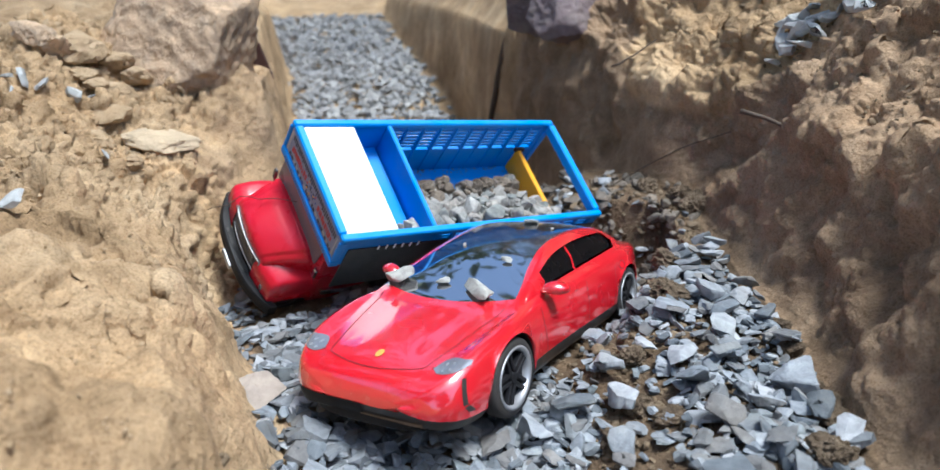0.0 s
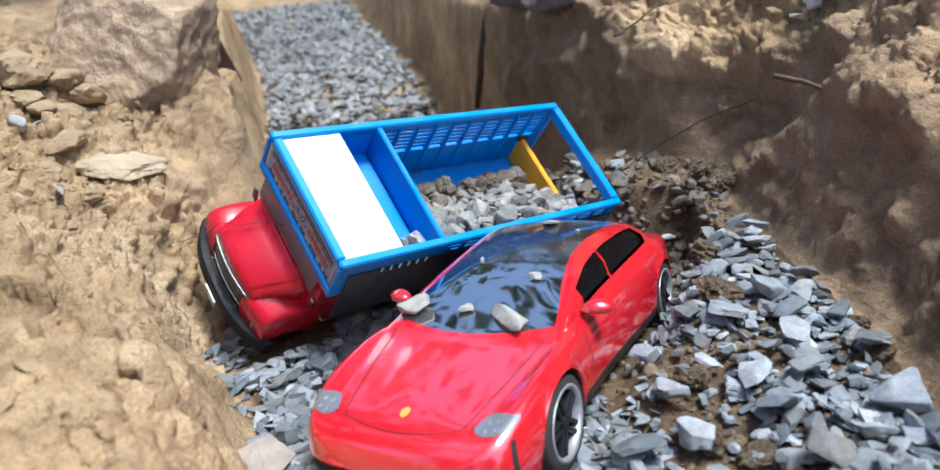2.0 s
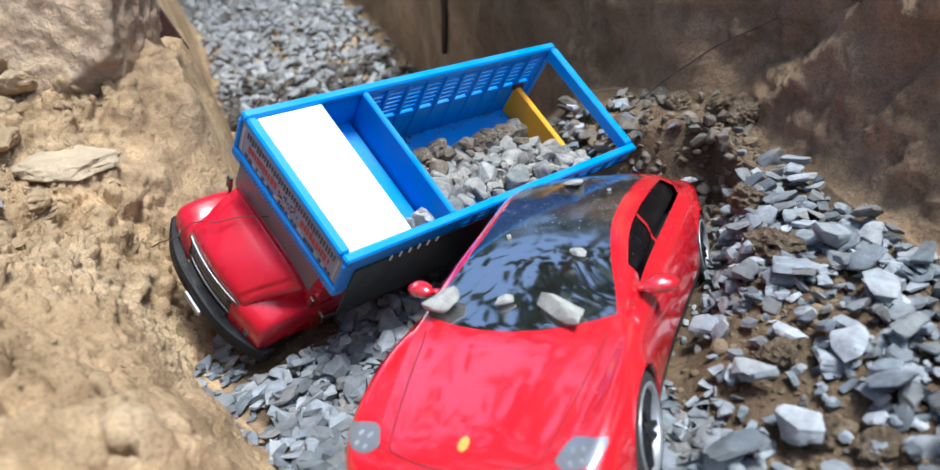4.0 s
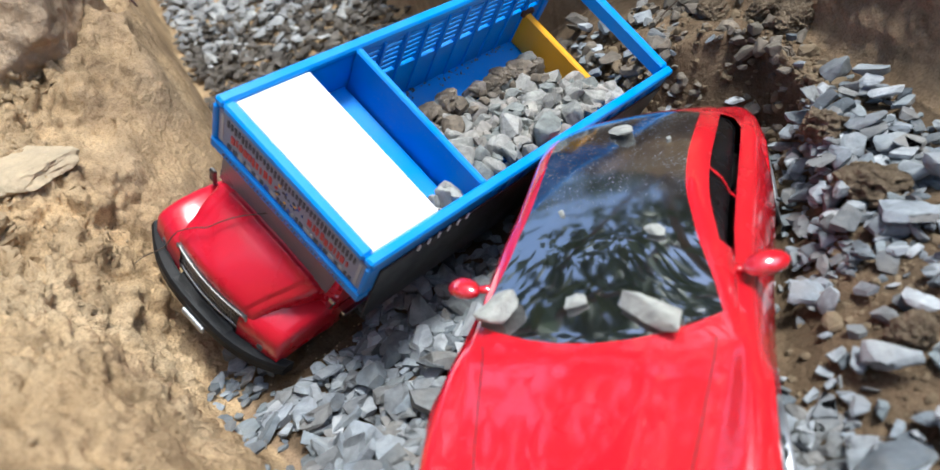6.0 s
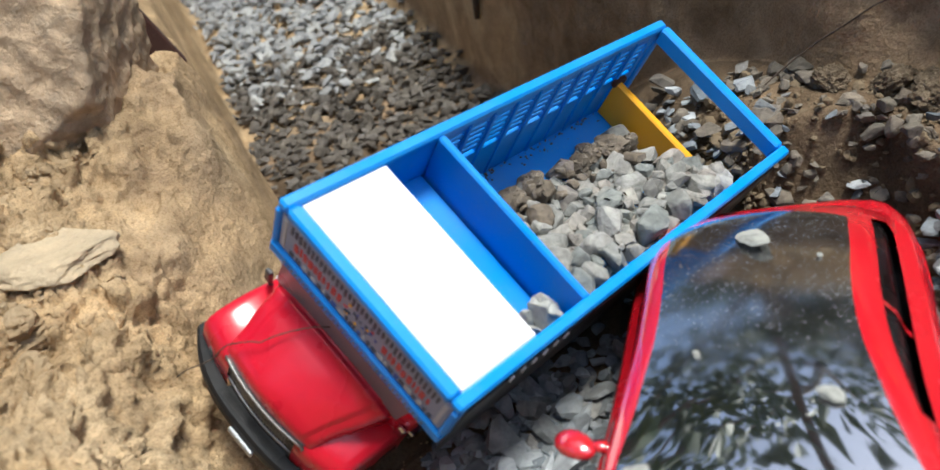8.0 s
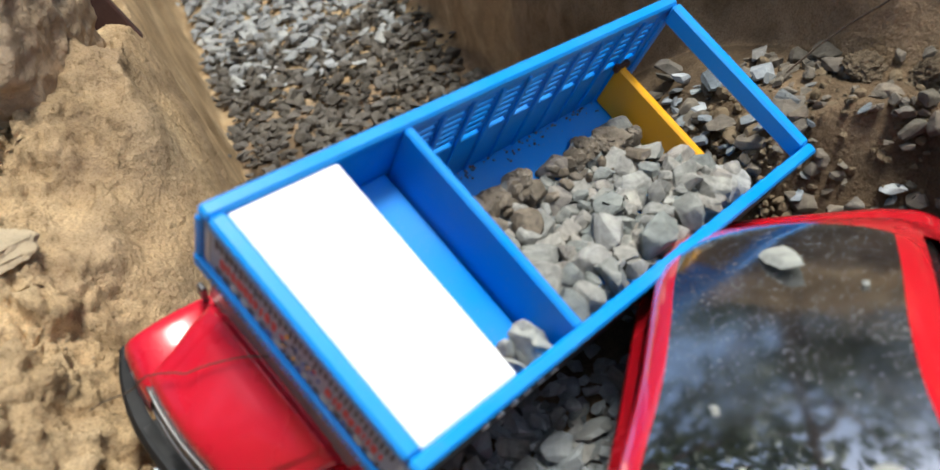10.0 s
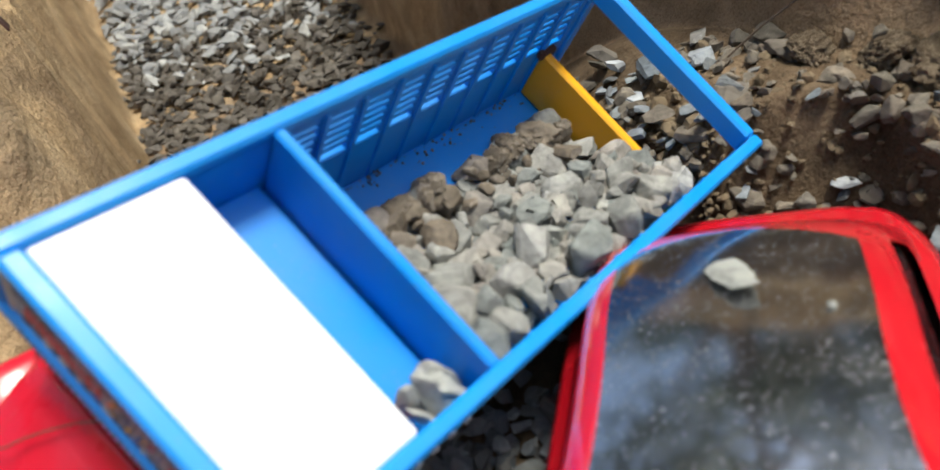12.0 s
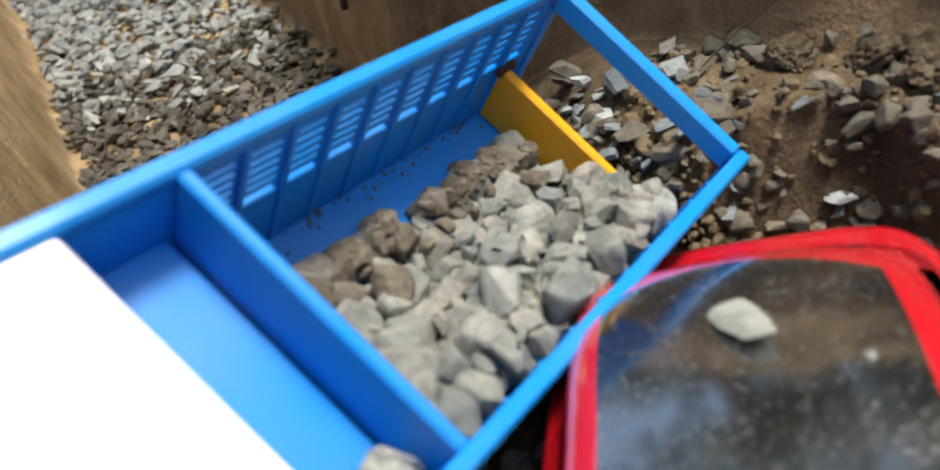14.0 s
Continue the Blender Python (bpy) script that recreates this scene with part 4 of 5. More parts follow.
    dust = glass.data.attributes.new("dust", "FLOAT", "POINT")
    dust.data.foreach_set("value", (0.06 + 0.94 * smooth(1.75, 2.5, back)).astype(np.float32))
    add("side_window", sorts["side_window"], WINDOW, None, "dark side glass", True)
    add("rear_window", sorts["rear_glass"], WINDOW, None, "", True)
    add("underbody", sorts["sill"], BLACK, None, "black plastic sill and floor", True)

    def drape(name, cells, way, mat, off, parent=body, label="", soft=True):
        """A thin patch laid on the body: a grid of starting points thrown along way."""
        bm = bmesh.new()
        rows = []
        for line in cells:
            row = []
            for p in line:
                hit, normal, _, _ = tree.ray_cast(Vector(p), Vector(way).normalized())
                row.append(bm.verts.new(hit - Vector(way).normalized() * off) if hit else None)
            rows.append(row)
        for r1, r2 in zip(rows, rows[1:]):
            for k in range(len(r1) - 1):
                quad = [r1[k], r1[k + 1], r2[k + 1], r2[k]]
                if all(q is not None for q in quad):
                    bm.faces.new(quad)
        if not bm.faces:
            bm.free()
            return None
        return add(name, bm, mat, parent, label, soft)

    front, down = (-1, 0, 0), (0, 0, -1)
    for side in (-1, 1):
        cells = []
        for v in np.linspace(0, 1, 7):
            line = []
            for u in np.linspace(0, 1, 11):
                y = 0.58 + 0.30 * u
                mid, half = 0.668 + 0.050 * u, 0.034 * (1 - abs(2 * u - 1.1) ** 3) + 0.004
                line.append((1.0, side * y, mid + half * (2 * v - 1)))
            cells.append(line)
        lamp = drape("headlamp", cells, front, LAMP, 0.012, body, "clear grey headlamp")
        for du, dv in ((0.30, 0.35), (0.52, 0.35), (0.30, -0.35), (0.52, -0.35)):
            y, z = 0.56 + 0.30 * (du + 0.12), 0.662 + 0.056 * (du + 0.1) + 0.040 * dv
            cells = [[(1.0, side * (y + 0.016 * math.cos(a) * r), z + 0.007 * math.sin(a) * r) for a in np.linspace(0, 2 * math.pi, 9)] for r in (0.05, 1.0)]
            drape("lamp_unit", cells, front, RIM_SILVER, 0.02, lamp or body)
        # tall dark air slit below the lamp
        cells = [[(1.0, side * (0.862 + 0.030 * t + u * 0.020), 0.62 - 0.30 * t) for u in (0, 0.5, 1)] for t in np.linspace(0, 1, 8)]
        drape("air_slit", cells, front, BLACK, 0.008)
        # bonnet shut lines
        pts = [(-(0.22 + 1.00 * t), side * (0.50 + 0.22 * t**0.8)) for t in np.linspace(0, 1, 24)]
        drape("shut_line", [[(x, y + d, 3.0) for x, y in pts] for d in (-0.004, 0.004)], down, SEAM, 0.003)
        # door shut lines and handle
        for s0, s1 in ((1.55, 1.62), (2.62, 2.60), (3.42, 3.30)):
            pts = [(-(s0 + (s1 - s0) * t), 0.86 - 0.60 * t) for t in np.linspace(0, 1, 14)]
            drape("shut_line", [[(x + d, side * 3.0, z) for x, z in pts] for d in (-0.004, 0.004)], (0, -side, 0), SEAM, 0.003)
        bm = bmesh.new()
        box(bm, (-2.52, side * 0.945 - 0.012, 0.80), (-2.32, side * 0.945 + 0.012, 0.835), 0.008)
        add("door_handle", bm, RED_PAINT, body)
        # B pillar
        drape("pillar", [[(-(2.66 + d), side * 3.0, z) for z in np.linspace(0.96, 1.27, 8)] for d in (-0.020, 0.020)], (0, -side, 0), RED_PAINT, -0.035)
        # mirror
        bm = bmesh.new()
        tube(bm, [(-1.78, side * 0.82, 0.96), (-1.75, side * 0.95, 0.985)], [0.035, 0.03], 8)
        made = bmesh.ops.create_icosphere(bm, subdivisions=3, radius=1.0)["verts"]
        for v in made:
            x, y, z = v.co
            v.co = Vector((-1.72 + 0.085 * x + 0.03 * y * side * -1, side * 1.02 + 0.135 * y, 1.03 + 0.072 * z - 0.01 * abs(y)))
        add("wing_mirror", bm, RED_PAINT, None, "", True)
    pts = [(-(0.13 + 0.09 * (abs(u) / 0.5) ** 2), u) for u in np.linspace(-0.5, 0.5, 24)]
    drape("shut_line", [[(x + d, y, 3.0) for x, y in pts] for d in (-0.004, 0.004)], down, SEAM, 0.003)
    cells = [[(-0.285 + 0.048 * r * math.cos(a), 0.0 + 0.036 * r * math.sin(a), 3.0) for a in np.linspace(0, 2 * math.pi, 15)] for r in (0.02, 1.0)]
    drape("badge", cells, down, GOLD, 0.008, body, "small gold badge, plain")
    # lower grille and splitter
    cells = [[(1.0, y, z) for y in np.linspace(-0.76, 0.02, 22)] for z in np.linspace(0.235, 0.355, 5)]
    drape("lower_grille", cells, front, BUMPER, 0.008)
    bm = bmesh.new()
    pts = []
    for k in range(21):
        u = -1 + 2 * k / 20
        pts.append((-0.03 - 0.22 * abs(u) ** 3, 0.78 * u))
    rings = [[bm.verts.new(p) for p in ((x, y, 0.16), (x, y, 0.235), (x - 0.25, y, 0.235), (x - 0.25, y, 0.16))] for x, y in pts]
    for r1, r2 in zip(rings, rings[1:]):
        for q in range(4):
            bm.faces.new((r1[q], r1[(q + 1) % 4], r2[(q + 1) % 4], r2[q]))
    bm.faces.new(rings[0])
    bm.faces.new(rings[-1][::-1])
    add("splitter", bm, BUMPER, None, "black plastic front lip")
    cells = [[(1.0, y, z) for y in np.linspace(-0.02, 0.60, 18)] for z in np.linspace(0.17, 0.262, 4)]
    drape("lip", cells, front, DUSTY_LIP, 0.012, body, "lower lip caked with brown dust")
    # fuel flap ring on the rear wing
    cells = [[(-3.62 + 0.075 * r * math.cos(a), 3.0, 0.83 + 0.06 * r * math.sin(a)) for a in np.linspace(0, 2 * math.pi, 19)] for r in (0.86, 1.0)]
    drape("charge_flap", cells, (0, -1, 0), BLACK, 0.003)
    # wheels
    for sw in WHEELS:
        for side in (-1, 1):
            centre = Vector((-sw, side * (0.842 if sw < 2 else 0.905), 0.37))

            def place(p):
                return centre + p

            bm = bmesh.new()
            lathe(bm, ((0.27, 0.115 * side), (0.30, 0.125 * side), (0.345, 0.12 * side), (0.365, 0.10 * side), (TYRE, 0.06 * side), (TYRE, -0.03 * side), (0.35, -0.06 * side), (0.2, -0.06 * side)), steps=48)
            wheel = add("wheel", mapped(bm, place), RUBBER, None, "black rubber tyre with silver-ringed rim", True)
            bm = bmesh.new()
            lathe(bm, ((0.280, 0.112 * side), (0.298, 0.128 * side), (0.271, 0.131 * side), (0.252, 0.108 * side), (0.25, 0.05 * side)), steps=48)
            rim = add("rim", mapped(bm, place), RIM_SILVER, wheel, "silver rim edge", True)
            bm = bmesh.new()
            lathe(bm, ((0.001, 0.035 * side), (0.25, 0.035 * side), (0.252, 0.06 * side)), steps=32)
            add("brake_disc", mapped(bm, place), RIM_BLACK, wheel, "", True)
            bm = bmesh.new()
            for q in range(5):
                turn = Matrix.Rotation(2 * math.pi * q / 5 + 0.3, 4, "Y")
                for dx in (-0.035, 0.035):
                    verts = box(bm, (dx - 0.020, 0.055 if side > 0 else -0.105, 0.03), (dx + 0.020, 0.105 if side > 0 else -0.055, 0.262), 0.006)
                    for v in verts:
                        v.co = turn @ v.co
            lathe(bm, ((0.001, 0.112 * side), (0.05, 0.11 * side), (0.06, 0.06 * side)), steps=16)
            add("spokes", mapped(bm, place), RIM_BLACK, wheel, "black double-spoke wheel")
    tagged(car, "red toy sports saloon with black roof, dusty, on gravel", "toy car")
    return car, tree


car, car_tree = build_car()

# ---- stones ----


def stone_mesh(name, seed, flat=0.55, points=15, bevel=0.08):
    """An angular broken stone about one unit long."""
    rng = random.Random(seed)
    bm = bmesh.new()
    for _ in range(points):
        d = Vector([rng.gauss(0, 1) for _ in range(3)]).normalized() * rng.uniform(0.8, 1.0)
        bm.verts.new((d.x * 0.5, d.y * 0.36, d.z * 0.5 * flat))
    bmesh.ops.convex_hull(bm, input=bm.verts)
    loose = [v for v in bm.verts if not v.link_faces]
    bmesh.ops.delete(bm, geom=loose, context="VERTS")
    bmesh.ops.dissolve_limit(bm, angle_limit=radians(14), verts=bm.verts, edges=bm.edges)
    if bevel:
        bmesh.ops.bevel(bm, geom=list(bm.edges), offset=bevel * 0.22, segments=1, affect="EDGES", profile=0.5)
    bmesh.ops.triangulate(bm, faces=bm.faces)
    for v in bm.verts:
        v.co *= 1 + 0.05 * noise.noise(v.co * 5 + Vector((seed, 0, 0)))
    me = bpy.data.meshes.new(name)
    bmesh.ops.recalc_face_normals(bm, faces=bm.faces)
    bm.to_mesh(me)
    bm.free()
    return me


def cut_stone(name, seed, wide, flat, detail=3, sharp=11.0, planes=9, crumble=0.03, grain=4.0):
    """A broken stone about one unit long: a ball cut by planes, its edges a little worn."""
    rng = random.Random(seed)
    bm = bmesh.new()
    bmesh.ops.create_icosphere(bm, subdivisions=detail, radius=1.0)
    cuts = [(Vector([rng.gauss(0, 1) for _ in range(3)]).normalized(), rng.uniform(0.52, 0.86)) for _ in range(planes)]
    for v in bm.verts:
        d = v.co.normalized()
        r = (1 + sum((max(0.0, n.dot(d)) / h) ** sharp for n, h in cuts)) ** (-1 / sharp)
        r *= 1 + crumble * (noise.noise(d * grain + Vector((seed, 0, 0))) + 0.6 * noise.noise(d * grain * 2.4 + Vector((0, seed, 0))))
        v.co = Vector((d.x * 0.56, d.y * 0.56 * wide, d.z * 0.56 * flat)) * r
    me = bpy.data.meshes.new(name)
    bmesh.ops.recalc_face_normals(bm, faces=bm.faces)
    bm.to_mesh(me)
    bm.free()
    me.shade_smooth()
    me.set_sharp_from_angle(angle=radians(30))
    return me


def with_material(meshes, mat):
    out = [me.copy() for me in meshes]
    for me in out:
        me.materials.clear()
        me.materials.append(mat)
    return out


def split_stone(name, seed, wide, flat, worn=0.0, cuts=11, low=0.24, high=0.44, chips=0):
    """A crushed stone about one unit long: a block split along flat faces."""
    rng = random.Random(seed)
    bm = bmesh.new()
    bmesh.ops.create_cube(bm, size=1.0)
    for _ in range(cuts):
        n = Vector([rng.gauss(0, 1) for _ in range(3)]).normalized()
        out = bmesh.ops.bisect_plane(bm, geom=bm.verts[:] + bm.edges[:] + bm.faces[:], plane_co=n * rng.uniform(low, high), plane_no=n, clear_outer=True)
        rim = [e for e in out["geom_cut"] if isinstance(e, bmesh.types.BMEdge)]
        if len(rim) > 2:
            bmesh.ops.contextual_create(bm, geom=rim)
    bmesh.ops.remove_doubles(bm, verts=bm.verts, dist=0.03)
    bmesh.ops.convex_hull(bm, input=bm.verts)
    bmesh.ops.delete(bm, geom=[v for v in bm.verts if not v.link_faces], context="VERTS")
    bmesh.ops.dissolve_limit(bm, angle_limit=radians(4), verts=bm.verts, edges=bm.edges)
    if worn:
        bmesh.ops.bevel(bm, geom=list(bm.edges), offset=worn, segments=1, affect="EDGES", profile=0.6)
    bmesh.ops.triangulate(bm, faces=bm.faces)
    size = max(v.co.length for v in bm.verts)
    for v in bm.verts:
        v.co = Vector((v.co.x, v.co.y * wide, v.co.z * flat)) * 0.52 / size
        v.co *= 1 + 0.04 * noise.noise(v.co * 7 + Vector((seed, 0, 0)))
    if chips:
        # uneven broken faces
        for _ in range(chips):
            bmesh.ops.subdivide_edges(bm, edges=[e for e in bm.edges if e.calc_length() > 0.13], cuts=1)
            bmesh.ops.triangulate(bm, faces=bm.faces)
        bm.normal_update()
        for v in bm.verts:
            q = v.co * 4.5 + Vector((seed, seed, 0))
            v.co += v.normal * (0.020 * noise.noise(q) + 0.012 * noise.noise(q * 2.6))
    me = bpy.data.meshes.new(name)
    bmesh.ops.recalc_face_normals(bm, faces=bm.faces)
    bm.to_mesh(me)
    bm.free()
    if chips:
        me.shade_smooth()
        me.set_sharp_from_angle(angle=radians(32))
    return me


WIDE, FLAT = (0.62, 0.75, 0.9, 0.7), (0.26, 0.34, 0.46, 0.62)
FAR_STONES = [stone_mesh("stone", 100 + k, (0.25, 0.35, 0.45, 0.6)[k % 4], 12 + k % 6, 0) for k in range(28)]
COARSE = [split_stone("stone", 300 + k, WIDE[k // 4 % 4], FLAT[k % 4], 0.0, 11, 0.29, 0.46) for k in range(28)]
STONES = with_material([split_stone("stone", 300 + k, WIDE[k // 4 % 4], FLAT[k % 4], 0.034, 11, 0.29, 0.46, 3) for k in range(28)], GRAVEL)
CHIPS = with_material(STONES, CHIP)
GREY_CHIPS = with_material(STONES, GREY_CHIP)
BLOCKS = [split_stone("stone", 500 + k, (0.72, 0.85, 0.65, 0.95)[k % 4], (0.50, 0.66, 0.78, 0.42)[k // 2 % 4], 0.03, 10, 0.33, 0.50, 3) for k in range(24)]
WARM_STONES = with_material(BLOCKS, WARM_GRAVEL)
SOILED_STONES = with_material(BLOCKS, SOILED_GRAVEL)
PALE_BLOCKS = with_material(BLOCKS, GREY_CHIP)
LUMPS = [cut_stone("clod", 700 + k, 0.85, 0.62, 2, 5.0, 6, 0.22, 2.2) for k in range(16)] + [cut_stone("clod", 740 + k, 0.85, 0.65, 1, 5.0, 6, 0.25, 2.2) for k in range(8)]
SOIL_CAKES = with_material([cut_stone("clod", 760 + k, 0.85, 0.6, 4, 5.0, 7, 0.22, 3.4) for k in range(6)], BROWN_STONE)
EARTHY = with_material(BLOCKS[::3] + LUMPS[:10], BROWN_STONE)


def joined_stones(name, placed, mat, kinds=COARSE):
    """One mesh of many stones: rows of (variant, matrix)."""
    cos, tris, base = [], [], 0
    cache = {}
    for k, m in placed:
        k = k % len(kinds)
        if k not in cache:
            me = kinds[k]
            c = np.empty(len(me.vertices) * 3, np.float32)
            me.vertices.foreach_get("co", c)
            cache[k] = (np.c_[c.reshape(-1, 3), np.ones(len(me.vertices))], np.array([list(p.vertices) for p in me.polygons]))
        c, t = cache[k]
        cos.append((c @ np.array(m).T)[:, :3])
        tris.append(t + base)
        base += len(c)
    me = bpy.data.meshes.new(name)
    me.from_pydata(np.concatenate(cos).tolist(), [], np.concatenate(tris).tolist())
    me.materials.append(mat)
    return new(name, me)


def tumbled(rng, x, y, z, size, lean=25):
    return Matrix.LocRotScale((x, y, z), Euler((radians(rng.gauss(0, lean)), radians(rng.gauss(0, lean)), rng.uniform(0, 6.283))), Vector((size, size, size)))


def gravel_here(x, y):
    """How thickly gravel lies, 0 to 1."""
    left, right = curve(LEFT_FOOT, y), curve(RIGHT_FOOT, y)
    d = np.where((x > left - 0.004) & (x < right - 0.006), 1.0, 0.0)
    d = d * np.where((y > 0.07) & (x < 0.05), 0.3, 1.0)
    d = d * (1 - 0.9 * smooth(0.005, 0.035, y) * smooth(0.04, 0.06, x)) * np.where((x > right - 0.022) & (y > -0.03), 0.55, 1.0)
    bare = fbm(x * 34, y * 34, 71, 3)
    d = d * (1 - 0.7 * smooth(0.55, 0.63, bare))
    # brown soil lies open in front of the car's left wheels
    d = d * (1 - 0.92 * np.exp(-(((x - 0.046) / 0.015) ** 2 + ((y + 0.085) / 0.045) ** 2)))
    d = d * (1 - 0.75 * np.exp(-(((x - 0.028) / 0.020) ** 2 + ((y + 0.128) / 0.020) ** 2)))
    return d


def scatter(count, seed, area, size_of, thick=gravel_here, lean=22, sink=(0.06, 0.34)):
    """Stones strewn over the ground: rows of (size, x, y, variant, matrix)."""
    rs = np.random.RandomState(seed)
    x, y = rs.uniform(area[0], area[1], count), rs.uniform(area[2], area[3], count)
    size = size_of(rs, count)
    z = settled(x, y) + size * rs.uniform(*sink, count)
    keep = (rs.rand(count) < thick(x, y)) & clear_of_toys(x, y, z, size)
    rng = random.Random(seed)
    return [(s, u, v, 4 * rng.randrange(7) + rng.choice((0, 0, 1, 1, 2, 3)), tumbled(rng, u, v, w, s, lean)) for s, u, v, w in zip(size[keep].tolist(), x[keep].tolist(), y[keep].tolist(), z[keep].tolist())]


def lay_gravel():
    rows = scatter(9000, 11, (-0.13, 0.13, -0.18, 0.12), lambda rs, n: np.minimum(0.0042 + rs.exponential(0.0027, n), 0.0145), lean=16)
    slabs = scatter(420, 12, (0.028, 0.118, -0.16, 0.05), lambda rs, n: rs.uniform(0.010, 0.0185, n), sink=(0.26, 0.40), lean=14)
    kept = []
    for r in slabs:
        if all(math.hypot(r[1] - q[1], r[2] - q[2]) > 0.38 * (r[0] + q[0]) for q in kept):
            kept.append(r)
    rows += kept
    rows += scatter(2300, 15, (0.02, 0.115, -0.15, 0.10), lambda rs, n: np.minimum(0.0026 + rs.exponential(0.0022, n), 0.010), sink=(0.0, 0.5), lean=25)
    rows += scatter(1900, 17, (-0.075, 0.03, -0.11, 0.03), lambda rs, n: np.minimum(0.0050 + rs.exponential(0.0030, n), 0.014), lambda x, y: np.where(x > curve(LEFT_FOOT, y) + 0.003, 0.9, 0.0), 20)
    rows += scatter(240, 18, (0.015, 0.085, -0.10, 0.05), lambda rs, n: np.minimum(0.0040 + rs.exponential(0.0026, n), 0.012), lambda x, y: 0.8 * smooth(-0.07, -0.04, y), 20)
    picked = sorted((r for r in rows if r[0] > 0.008 and r[1] > 0.015 and -0.12 < r[2] < 0.06), key=lambda r: -r[0])[:300]
    ids = {id(r) for r in picked}
    rest = [r[3:] for r in rows if id(r) not in ids]

    mixed = scatter(1000, 16, (0.045, 0.125, 0.015, 0.105), lambda rs, n: np.minimum(0.0035 + rs.exponential(0.0022, n), 0.012), lambda x, y: (0.15 + 0.85 * smooth(0.40, 0.55, fbm(x * 45, y * 45, 72, 3))) * 0.8 * smooth(0.0, 0.012, curve(RIGHT_FOOT, y) - x), 25, (-0.10, 0.25))
    mixed.sort(key=lambda r: -r[0])
    behind = joined_stones("gravel", [r[3:] for r in mixed[140:]], SOILED_GRAVEL)
    tagged(behind, "small mixed stones in brown soil behind the car", "gravel", kind="stuff")
    for r in mixed[:140]:
        ob = new("stone", SOILED_STONES[r[3] % 24])
        ob.matrix_world = r[4]
        ob.parent = behind

    def far_floor(x, y):
        return smooth(-0.002, 0.02, x - curve(LEFT_FOOT, y)) * smooth(0.0, 0.03, curve(RIGHT_FOOT, y) - x)

    # the near part of the back floor gets the stones darkened for shade
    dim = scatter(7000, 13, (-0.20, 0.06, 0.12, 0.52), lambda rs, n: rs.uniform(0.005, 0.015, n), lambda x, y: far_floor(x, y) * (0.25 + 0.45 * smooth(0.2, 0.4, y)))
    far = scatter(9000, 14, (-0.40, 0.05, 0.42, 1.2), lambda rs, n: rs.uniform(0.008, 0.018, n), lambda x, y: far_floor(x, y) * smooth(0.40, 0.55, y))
    tagged(joined_stones("gravel", [r[3:] for r in dim], SHADED_GRAVEL, FAR_STONES), "dirty brown gravel on the sunken trench floor, shade painted in", "gravel", kind="stuff")
    bed = joined_stones("gravel", rest, GRAVEL)
    tagged(bed, "loose crushed blue-grey gravel on the trench floor", "gravel", kind="stuff")
    back = joined_stones("gravel", [r[3:] for r in far], SUNLIT_GRAVEL, FAR_STONES)
    tagged(back, "crushed gravel on the far trench floor, painted pale as sunlit", "gravel", kind="stuff")
    for r in picked:
        ob = new("stone", STONES[r[3]])
        ob.matrix_world = r[4]
        ob.parent = bed
    return bed


gravel = lay_gravel()


